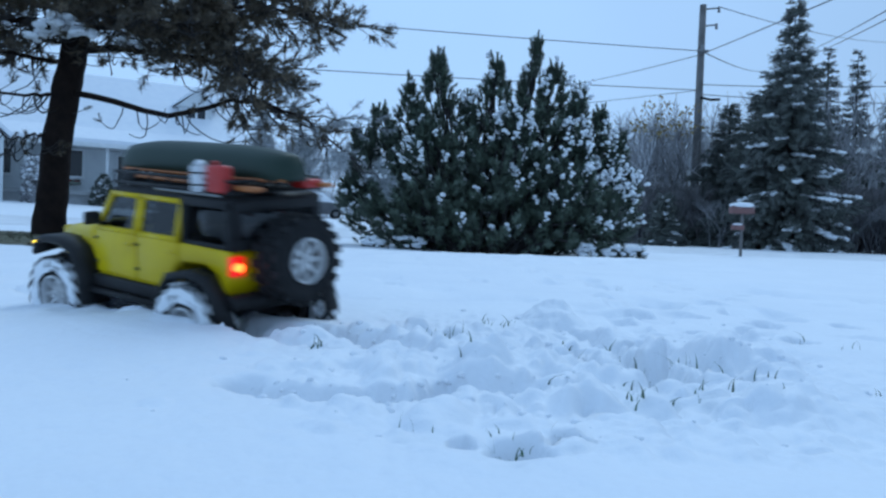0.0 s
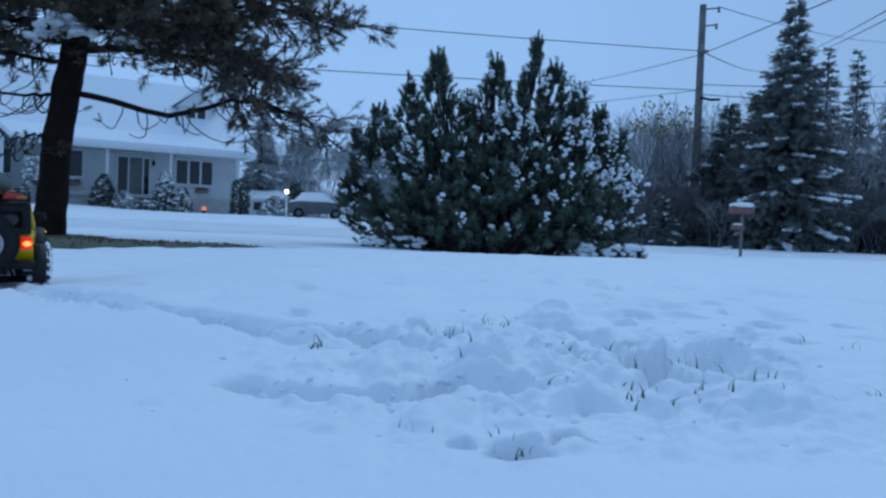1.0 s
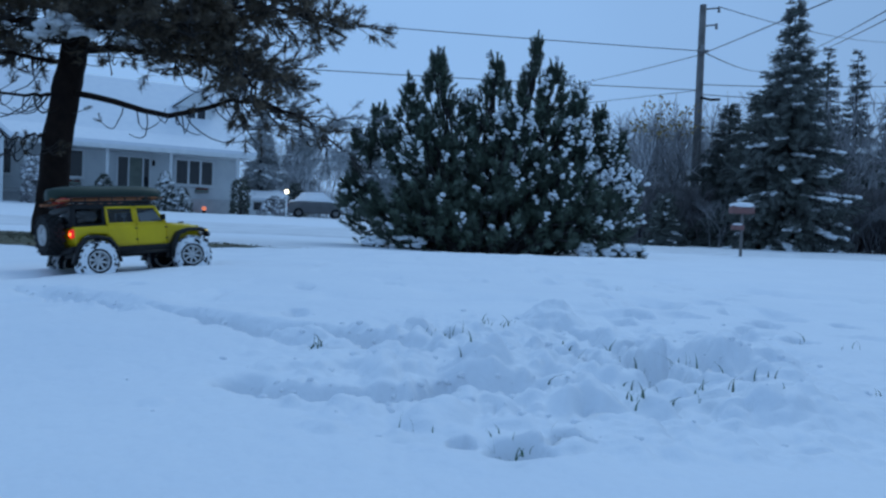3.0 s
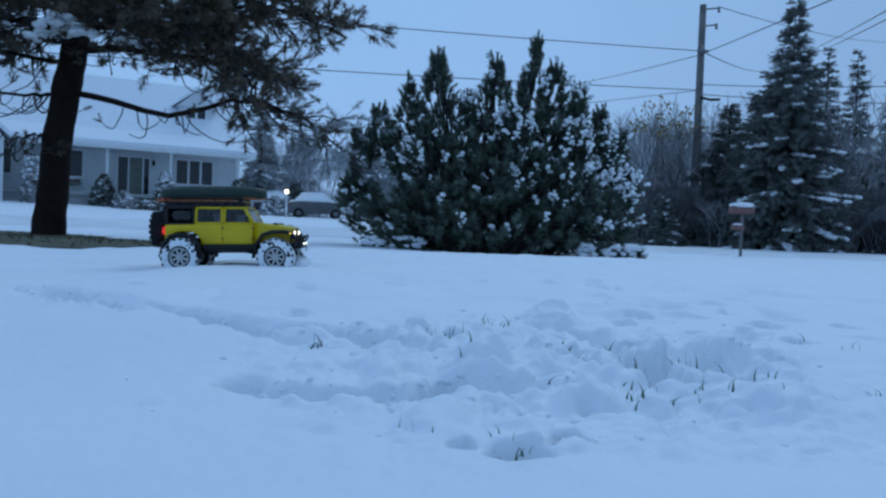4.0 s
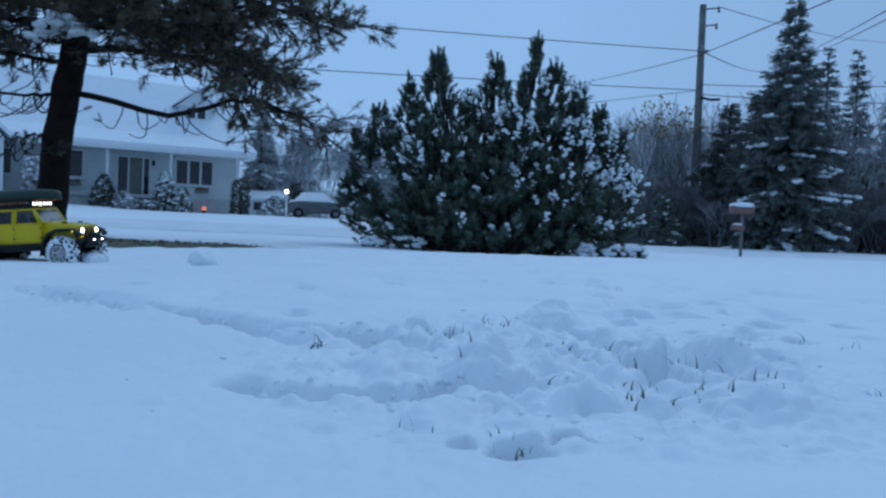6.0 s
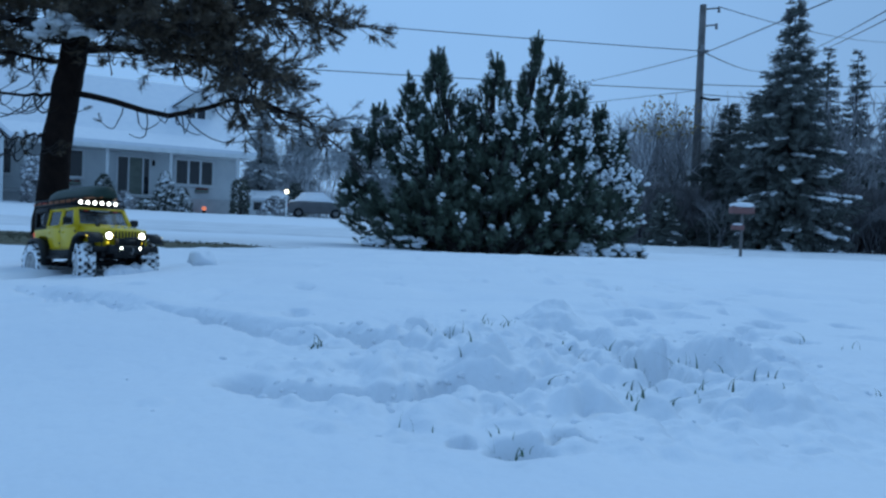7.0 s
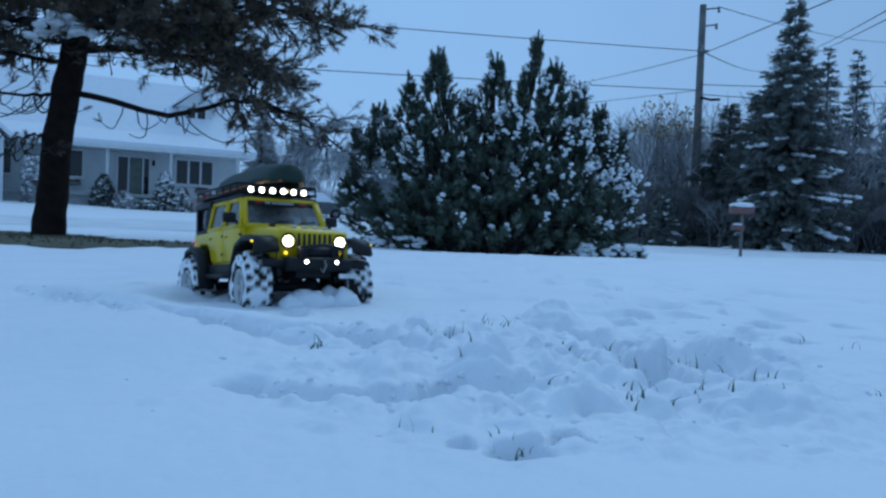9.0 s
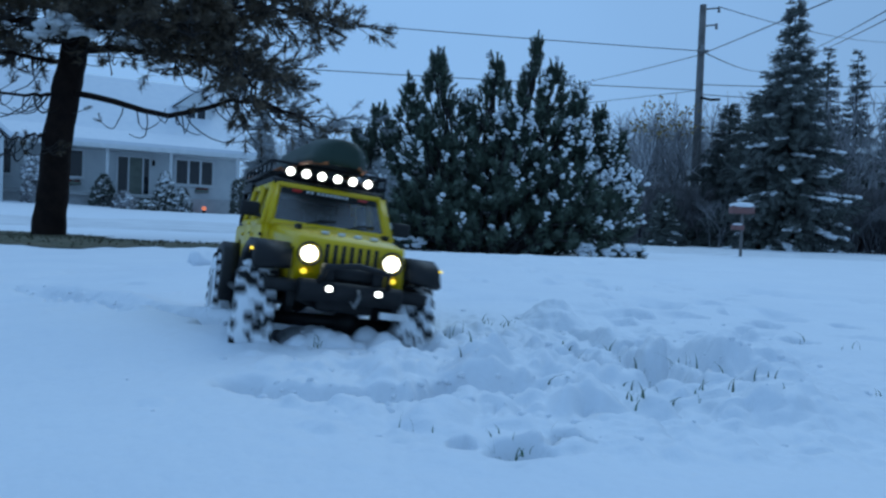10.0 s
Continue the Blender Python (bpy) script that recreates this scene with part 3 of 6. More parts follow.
            flare = part("fender_flare", bm, M_BLACK, toy)
            if not rear:
                bm = bmesh.new()
                bmesh.ops.create_uvsphere(bm, u_segments=10, v_segments=6, radius=1.0, matrix=Matrix.Translation((cx + 0.050, s * 0.1135, HUB + 0.078)) @ Matrix.Diagonal((0.0032, 0.002, 0.002, 1)))
                part("marker_lamp", bm, M_AMBER, flare)
                # inner fender wall behind the wheel
                bm = bmesh.new()
                box(bm, 0.085, 0.205, *sorted((s * 0.058, s * 0.068)), 0.085, 0.152, 0.002)
                part("inner_fender", bm, M_BLACK, toy)
        # rock slider
        bm = bmesh.new()
        box(bm, -0.086, 0.086, *sorted((s * 0.075, s * 0.094)), 0.088, 0.108, 0.003)
        tube(bm, [(-0.08, s * 0.098, 0.085), (0.08, s * 0.098, 0.085)], 0.005, 8)
        part("rock_slider", bm, M_BLACK, toy)
        # tail lamp
        bm = bmesh.new()
        box(bm, -0.219, -0.209, *sorted((s * 0.063, s * 0.0845)), 0.140, 0.166, 0.002)
        tail = part("tail_light", bm, M_TAIL, toy, "glowing red tail light")
        bm = bmesh.new()
        bmesh.ops.create_uvsphere(bm, u_segments=12, v_segments=8, radius=1.0, matrix=Matrix.Translation((-0.2185, s * 0.0745, 0.152)) @ Matrix.Diagonal((0.003, 0.0085, 0.006, 1)))
        part("bulb", bm, M_TAILCORE, tail)
    # roof and rear of the hard top
    bm = bmesh.new()
    prism(bm, [(-0.214, 0.228), (-0.214, 0.238), (-0.205, 0.2425), (0.030, 0.2425), (0.051, 0.238), (0.053, 0.231), (-0.20, 0.229)], -0.0775, 0.0775, 0.003)
    part("roof", bm, M_BLACK, toy)
    bm = bmesh.new()
    box(bm, -0.216, -0.211, -0.079, 0.079, 0.172, 0.186, 0.001)
    box(bm, -0.216, -0.211, -0.079, 0.079, 0.222, 0.236, 0.001)
    box(bm, -0.216, -0.211, -0.079, -0.066, 0.184, 0.224, 0.001)
    box(bm, -0.216, -0.211, 0.066, 0.079, 0.184, 0.224, 0.001)
    back = part("tailgate_window", bm, M_BLACK, toy)
    bm = bmesh.new()
    box(bm, -0.2145, -0.2135, -0.068, 0.068, 0.184, 0.224)
    part("pane", bm, M_TINT, back)
    # cabin: seats and dashboard as dark forms
    bm = bmesh.new()
    box(bm, 0.052, 0.074, -0.070, 0.070, 0.172, 0.186, 0.004)
    part("dashboard", bm, M_BLACK, toy)
    for x in (0.0, -0.075):
        for y in (-0.037, 0.037):
            bm = bmesh.new()
            box(bm, x - 0.022, x - 0.010, y - 0.020, y + 0.020, 0.165, 0.205, 0.004)
            box(bm, x - 0.020, x - 0.012, y - 0.011, y + 0.011, 0.203, 0.219, 0.003)
            part("seat", bm, M_BLACK, toy)
    # chassis, axles, links
    bm = bmesh.new()
    box(bm, -0.200, 0.210, -0.034, 0.034, 0.082, 0.110, 0.004)
    box(bm, -0.080, 0.080, -0.078, 0.078, 0.098, 0.108, 0.003)
    for x in (-AXLE, AXLE):
        for s in (-1, 1):
            tube(bm, [(x + 0.03 * (1 if x < 0 else -1), s * 0.045, 0.135), (x, s * 0.058, 0.072)], 0.0075, 8)
            tube(bm, [(0.02 * (1 if x > 0 else -1), s * 0.03, 0.085), (x, s * 0.05, 0.06)], 0.003, 6)
    part("chassis", bm, M_BLACK, toy)
    for x in (-AXLE, AXLE):
        bm = bmesh.new()
        cyl(bm, (x, -0.075, HUB), (x, 0.075, HUB), 0.008)
        lump(bm, (x, 0.018, HUB), 0.018, 0.05, 2, 1)
        part("axle", bm, M_BLACK, toy)
    # front bumper, winch, hoop, lamps
    bm = bmesh.new()
    prism(bm, [(0.206, 0.094), (0.206, 0.118), (0.236, 0.118), (0.241, 0.108), (0.232, 0.094)], -0.060, 0.060, 0.003)
    prism(bm, [(0.206, 0.100), (0.206, 0.116), (0.222, 0.114), (0.220, 0.102)], -0.096, -0.058, 0.002)
    prism(bm, [(0.206, 0.100), (0.206, 0.116), (0.222, 0.114), (0.220, 0.102)], 0.058, 0.096, 0.002)
    bumper = part("front_bumper", bm, M_BLACK, toy)
    bm = bmesh.new()
    tube(bm, [(0.232, -0.042, 0.112), (0.246, -0.036, 0.134), (0.247, 0.0, 0.139), (0.246, 0.036, 0.134), (0.232, 0.042, 0.112)], 0.0035, 8)
    part("bull_bar", bm, M_BLACK, bumper)
    bm = bmesh.new()
    cyl(bm, (0.222, -0.026, 0.127), (0.222, 0.026, 0.127), 0.010, n=16)
    box(bm, 0.212, 0.234, 0.022, 0.036, 0.117, 0.138, 0.003)
    box(bm, 0.212, 0.234, -0.036, -0.022, 0.117, 0.138, 0.003)
    part("winch", bm, M_BLACK, bumper)
    bm = bmesh.new()
    tube(bm, [(0.242, 0.004, 0.112), (0.247, 0.005, 0.104), (0.245, 0.001, 0.092), (0.241, -0.003, 0.099)], 0.0018, 6)
    part("hook", bm, M_STEEL, bumper, "dull steel winch hook")
    bm = bmesh.new()
    box(bm, 0.236, 0.240, 0.034, 0.068, 0.082, 0.090, 0.001)
    part("plate_bar", bm, M_WHITE, bumper)
    for s in (-1, 1):
        bm = bmesh.new()
        cyl(bm, (0.232, s * 0.0285, 0.110), (0.2405, s * 0.0285, 0.110), 0.0068, n=16)
        fog = part("fog_lamp", bm, M_BLACK, bumper, "small lit fog lamp")
        bm = bmesh.new()
        bmesh.ops.create_uvsphere(bm, u_segments=14, v_segments=8, radius=1.0, matrix=Matrix.Translation((0.2405, s * 0.0285, 0.110)) @ Matrix.Diagonal((0.0025, 0.0035, 0.0035, 1)))
        part("lens", bm, M_LED, fog)
    # rear bumper and spare wheel on its carrier
    bm = bmesh.new()
    prism(bm, [(-0.206, 0.094), (-0.206, 0.116), (-0.226, 0.114), (-0.228, 0.098)], -0.090, 0.090, 0.003)
    part("rear_bumper", bm, M_BLACK, toy)
    bm = bmesh.new()
    box(bm, -0.240, -0.212, -0.016, 0.016, 0.140, 0.176, 0.003)
    spare = part("spare_wheel", bm, M_BLACK, toy, "spare wheel with a silver rim")
    hub = Matrix.Translation((-0.2500, 0.0, 0.158)) @ Matrix.Rotation(radians(90), 4, "Z")
    wheel_pieces(spare, 1, False, 3)
    for ob in spare.children:
        ob.matrix_basis = hub @ ob.matrix_basis
    # roof rack
    bm = bmesh.new()
    for s in (-1, 1):
        tube(bm, [(-0.215, s * 0.080, 0.2475), (0.040, s * 0.080, 0.2475)], 0.0026, 6)
        tube(bm, [(-0.215, s * 0.080, 0.2625), (0.034, s * 0.080, 0.2625)], 0.0022, 6)
        for k in range(7):
            x = -0.210 + 0.041 * k
            tube(bm, [(x, s * 0.080, 0.242), (x, s * 0.080, 0.2625)], 0.0018, 5)
    for k in range(9):
        x = -0.212 + 0.031 * k
        tube(bm, [(x, -0.080, 0.2475), (x, 0.080, 0.2475)], 0.002, 5)
    for x in (-0.215, 0.036):
        tube(bm, [(x, -0.080, 0.2625), (x, 0.080, 0.2625)], 0.0022, 6)
    rack = part("roof_rack", bm, M_BLACK, toy)
    bm = bmesh.new()
    box(bm, 0.026, 0.032, -0.068, 0.068, 0.246, 0.251, 0.001)
    bar = part("lamp_bar", bm, M_BLACK, toy)
    for k in range(6):
        y = (k - 2.5) * 0.0218
        bm = bmesh.new()
        cyl(bm, (0.026, y, 0.2515), (0.0395, y, 0.2515), 0.0060, 0.0080, 16, caps=False)
        cyl(bm, (0.0395, y, 0.2515), (0.0425, y, 0.2515), 0.0080, 0.0078, 16, caps=False)
        cyl(bm, (0.0255, y, 0.2515), (0.0275, y, 0.2515), 0.0060, 0.0060, 16)
        pod = part("roof_lamp", bm, M_BLACK, bar, "glowing round roof lamp")
        bm = bmesh.new()
        bmesh.ops.create_uvsphere(bm, u_segments=14, v_segments=8, radius=1.0, matrix=Matrix.Translation((0.0390, y, 0.2515)) @ Matrix.Diagonal((0.0014, 0.0056, 0.0056, 1)))
        part("lens", bm, M_LED, pod)
    # upturned canoe, fuel can, gas bottle and paddles on the rack
    bm = bmesh.new()
    rows, n = [], 21
    for i in range(n):
        u = i / (n - 1) * 2 - 1
        x = -0.070 + 0.178 * u
        full = (1 - abs(u) ** 5) ** 0.5 if abs(u) < 1 else 0.0
        hw = 0.019 + 0.024 * full
        hz = 0.033 + 0.010 * (1 - abs(u) ** 4)
        rise = 0.006 * abs(u) ** 4
        sec = [(-1.0, 0.0), (-0.97, 0.35), (-0.82, 0.68), (-0.5, 0.92), (0, 1.0), (0.5, 0.92), (0.82, 0.68), (0.97, 0.35), (1.0, 0.0)]
        rows.append([bm.verts.new((x, a * hw, 0.2640 - rise * 0.3 + b * hz)) for a, b in sec])
    for p, q in zip(rows, rows[1:]):
        for j in range(8):
            bm.faces.new((p[j], q[j], q[j + 1], p[j + 1]))
    bm.faces.new(rows[0])
    bm.faces.new(rows[-1][::-1])
    bmesh.ops.recalc_face_normals(bm, faces=bm.faces)
    bmesh.ops.solidify(bm, geom=bm.faces[:], thickness=0.002)
    canoe = part("canoe", bm, M_GREEN, toy, "dark green upturned canoe")
    bm = bmesh.new()
    for s in (-1, 1):
        pts = []
        for i in range(13):
            u = i / 12 * 2 - 1
            pts.append((-0.070 + 0.176 * u, s * (0.0195 + 0.0245 * ((1 - abs(u) ** 5) ** 0.5 if abs(u) < 1 else 0.0)), 0.2635))
        tube(bm, pts, 0.0022, 6)
    part("gunwale", bm, M_WOOD, canoe, "orange-brown wooden gunwale")
    bm = bmesh.new()
    box(bm, -0.204, -0.168, 0.068, 0.085, 0.246, 0.282, 0.004)
    cyl(bm, (-0.178, 0.076, 0.281), (-0.178, 0.076, 0.287), 0.004, n=8)
    part("fuel_can", bm, M_RED, toy, "red fuel can strapped to the rack")
    bm = bmesh.new()
    cyl(bm, (-0.150, 0.078, 0.246), (-0.150, 0.078, 0.279), 0.0125, n=18)
    cyl(bm, (-0.150, 0.078, 0.279), (-0.150, 0.078, 0.287), 0.0105, 0.004, n=18)
    bottle = part("gas_bottle", bm, M_WHITE, toy, "white gas bottle on the rack")
    bm = bmesh.new()
    for z in (0.254, 0.270):
        lathe(bm, [(0.0124, z), (0.0134, z), (0.0134, z + 0.002), (0.0124, z + 0.002)], 18)
    bmesh.ops.transform(bm, matrix=Matrix.Translation((-0.150, 0.078, 0)) @ Matrix(((1, 0, 0, 0), (0, 0, 1, 0), (0, 1, 0, 0), (0, 0, 0, 1))), verts=bm.verts)
    part("strap", bm, M_BLACK, bottle)
    for y, z in ((0.062, 0.2535), (-0.066, 0.2535)):
        bm = bmesh.new()
        tube(bm, [(-0.225, y, z), (0.015, y * 0.97, z + 0.002)], 0.0026, 6)
        box(bm, -0.245, -0.205, y - 0.010, y + 0.010, z - 0.003, z + 0.003, 0.002)
        part("paddle", bm, M_WOOD, toy, "orange wooden paddle")
    bm = bmesh.new()
    box(bm, -0.232, -0.206, -0.066, -0.030, 0.250, 0.262, 0.003)
    part("tool_roll", bm, M_RED, toy)
    bm = bmesh.new()
    tube(bm, [(-0.195, 0.082, 0.243), (-0.06, 0.083, 0.2435)], 0.0022, 6)
    part("jack_handle", bm, M_STEEL, toy, "bare steel bar on the rack")
    # snow pushed up under the bumper
    bm = bmesh.new()
    rnd = random.Random(77)
    for k in range(12):
        lump(bm, (rnd.uniform(0.190, 0.238), -0.048 + 0.0088 * k, rnd.uniform(0.026, 0.042)), rnd.uniform(0.020, 0.028), 0.22, 3, k)
    tagged(part("pushed_snow", bm, M_SNOW, toy, "snow heaped under the bumper"), kind="stuff")
    # running wheels
    wheels = []
    for i, (x, s) in enumerate(((AXLE, 1), (AXLE, -1), (-AXLE, 1), (-AXLE, -1))):
        bm = bmesh.new()
        cyl(bm, (0, -0.012, 0), (0, 0.012, 0), 0.010, n=12)
        w = part("wheel", bm, M_BLACK, toy)
        wheel_pieces(w, s, True, 11 + i)
        w.location = (x, s * TRACK, HUB)
        wheels.append((w, x, s * TRACK))
    return toy, wheels


toy, toy_wheels = build_toy()


# ---- plants ----
M_NEEDLE = mat("dark_pine_needles", (0.112, 0.150, 0.108), 0.6, second=(0.078, 0.104, 0.076), scale=2, fine=12, spread=0.2, island=0.45)
M_NEEDLE2 = mat("olive_pine_needles", (0.100, 0.071, 0.043), 0.6, second=(0.066, 0.050, 0.033), scale=2, fine=10, spread=0.2, island=0.45)
M_FIR = mat("spruce_needles", (0.082, 0.094, 0.080), 0.6, second=(0.12, 0.13, 0.122), scale=1.2, fine=8, spread=0.2, island=0.4)
M_BARK = mat("pine_bark", (0.026, 0.017, 0.014), 0.9, second=(0.016, 0.011, 0.010), scale=7, fine=40, spread=0.3, bump=0.9, bump_scale=18, spec=0.1)
M_TWIG = mat("dark_twigs", (0.050, 0.042, 0.040), 0.9, second=(0.034, 0.030, 0.030), scale=9, fine=50, spread=0.3)
M_FIRFROST = mat("frosted_spruce", (0.27, 0.29, 0.30), 0.8, second=(0.50, 0.52, 0.54), scale=1.2, fine=8, spread=0.15, island=0.3)
M_FROST = mat("frosted_twigs", (0.19, 0.19, 0.20), 0.9, second=(0.40, 0.40, 0.42), scale=1.5, fine=12, spread=0.15)
M_HOAR = mat("hoar_frosted_twigs", (0.46, 0.47, 0.50), 0.9, second=(0.66, 0.67, 0.70), scale=1.5, fine=12, spread=0.12)
M_BRUSH = mat("bare_brush", (0.15, 0.14, 0.145), 0.9, second=(0.30, 0.29, 0.30), scale=1.2, fine=12, spread=0.2)
M_LEAF = mat("dead_yellow_leaves", (0.34, 0.24, 0.08), 0.8, second=(0.22, 0.15, 0.06), scale=5, fine=30, island=0.3)
M_GRASS = mat("grass_blades", (0.024, 0.090, 0.042), 0.75, second=(0.042, 0.080, 0.042), scale=10, fine=60, island=0.35)


def needle_brush(rng, count, length, reach, width, lean=0.75):
    """Loose triangles round the z axis, like a bottle brush: (count*3, 3)."""
    h = rng.random(count) * length
    a = rng.random(count) * 2 * np.pi
    tip = reach * (0.7 + 0.5 * rng.random(count)) * (1 - 0.35 * h / length)
    d = np.stack([np.cos(a), np.sin(a), np.full(count, lean) + 0.4 * rng.standard_normal(count)], 1)
    d /= np.linalg.norm(d, axis=1)[:, None]
    base = np.stack([np.zeros(count), np.zeros(count), h], 1)
    side = np.stack([-np.sin(a), np.cos(a), np.zeros(count)], 1) * width / 2
    return np.stack([base - side, base + side, base + d * tip[:, None]], 1).reshape(-1, 3)


def frames(pos, direction, rng, scale):
    """Turns that carry z to the directions, at the places: rotation (n,3,3)."""
    z = direction / np.linalg.norm(direction, axis=1)[:, None]
    ref = rng.standard_normal(z.shape)
    x = ref - z * (ref * z).sum(1)[:, None]
    x /= np.linalg.norm(x, axis=1)[:, None]
    y = np.cross(z, x)
    return np.stack([x, y, z], 2) * scale[:, None, None]


def scatter(name, templates, pos, direction, scale, rng, material, parent, label=""):
    """One mesh of many sprays."""
    pos, direction, scale = np.asarray(pos, float), np.asarray(direction, float), np.asarray(scale, float)
    R = frames(pos, direction, rng, scale)
    pick = rng.integers(0, len(templates), len(pos))
    out = []
    for k, t in enumerate(templates):
        s = pick == k
        if s.any():
            out.append((np.einsum("nij,vj->nvi", R[s], t) + pos[s][:, None, :]).reshape(-1, 3))
    V = np.concatenate(out)
    F = np.arange(len(V)).reshape(-1, 3)
    return tagged(part_raw(name, V, F, material, parent, label), kind="stuff")


def clods(name, spots, material, parent, seed=0, label="", flat=0.6, fine=2):
    """Snow lying in uneven clods: spots of (x, y, z, r)."""
    bm = bmesh.new()
    bmesh.ops.create_icosphere(bm, subdivisions=fine, radius=1.0)
    bm.verts.ensure_lookup_table()
    base = np.array([v.co[:] for v in bm.verts])
    faces = np.array([[v.index for v in f.verts] for f in bm.faces])
    bm.free()
    rng = np.random.default_rng(seed)
    shapes = []
    for k in range(6):
        w = np.array([1 + 0.45 * noise.noise(Vector(p) * 1.5 + Vector((k * 9.0, seed, 0))) + 0.22 * noise.noise(Vector(p) * 4 + Vector((k * 5.0, 0, seed))) for p in base])
        shapes.append(base * w[:, None])
    Vs, Fs = [], []
    for i, (x, y, z, r) in enumerate(spots):
        s = shapes[int(rng.integers(6))]
        a = rng.random() * 6.28
        c, sn = np.cos(a), np.sin(a)
        ex = 1 + 0.5 * rng.random()
        q = np.stack([(s[:, 0] * c * ex - s[:, 1] * sn), (s[:, 0] * sn * ex + s[:, 1] * c), s[:, 2] * flat], 1) * r + (x, y, z)
        Vs.append(q)
        Fs.append(faces + i * len(base))
    return tagged(part_raw(name, np.concatenate(Vs), np.concatenate(Fs), material, parent, label, smooth=True), kind="stuff")


def tubes_raw(segs, n=4):
    """Straight tapered twigs (a, b, ra, rb) as arrays."""
    A = np.array([s[0] for s in segs], float)
    B = np.array([s[1] for s in segs], float)
    ra = np.array([s[2] for s in segs], float)
    rb = np.array([s[3] for s in segs], float)
    d = B - A
    d /= np.linalg.norm(d, axis=1)[:, None] + 1e-9
    ref = np.where(np.abs(d[:, 2:3]) < 0.9, np.array([[0, 0, 1.0]]), np.array([[1.0, 0, 0]]))
    x = np.cross(d, ref)
    x /= np.linalg.norm(x, axis=1)[:, None]
    y = np.cross(d, x)
    V = []
    for P, r in ((A, ra), (B, rb)):
        for k in range(n):
            t = 2 * np.pi * k / n
            V.append(P + (x * np.cos(t) + y * np.sin(t)) * r[:, None])
    V = np.stack(V, 1)
    N = len(segs)
    off = np.arange(N)[:, None] * (2 * n)
    F = np.concatenate([off + np.array([[k, (k + 1) % n, n + (k + 1) % n, n + k]]) for k in range(n)])
    return V.reshape(-1, 3), F


def twigs(name, segs, material, parent, label="", n=4):
    V, F = tubes_raw(segs, n)
    return tagged(part_raw(name, V, F, material, parent, label, smooth=True), kind="" if len(segs) < 9 else "stuff")


def along(pts, k):
    """A point and direction at the share k of a way."""
    pts = [np.asarray(p, float) for p in pts]
    t = k * (len(pts) - 1)
    i = min(int(t), len(pts) - 2)
    f = t - i
    return pts[i] * (1 - f) + pts[i + 1] * f, (pts[i + 1] - pts[i]) / (np.linalg.norm(pts[i + 1] - pts[i]) + 1e-9)


def bend(a, b, sag, n, rng, jitter):
    a, b = np.asarray(a, float), np.asarray(b, float)
    out = []
    for i in range(n + 1):
        k = i / n
        p = a + (b - a) * k
        p[2] -= sag * 4 * k * (1 - k)
        if 0 < i < n:
            p += rng.standard_normal(3) * jitter
        out.append(p)
    return out


def chain(pts, r0, r1):
    n = len(pts) - 1
    return [(pts[i], pts[i + 1], r0 + (r1 - r0) * i / n, r0 + (r1 - r0) * (i + 1) / n) for i in range(n)]


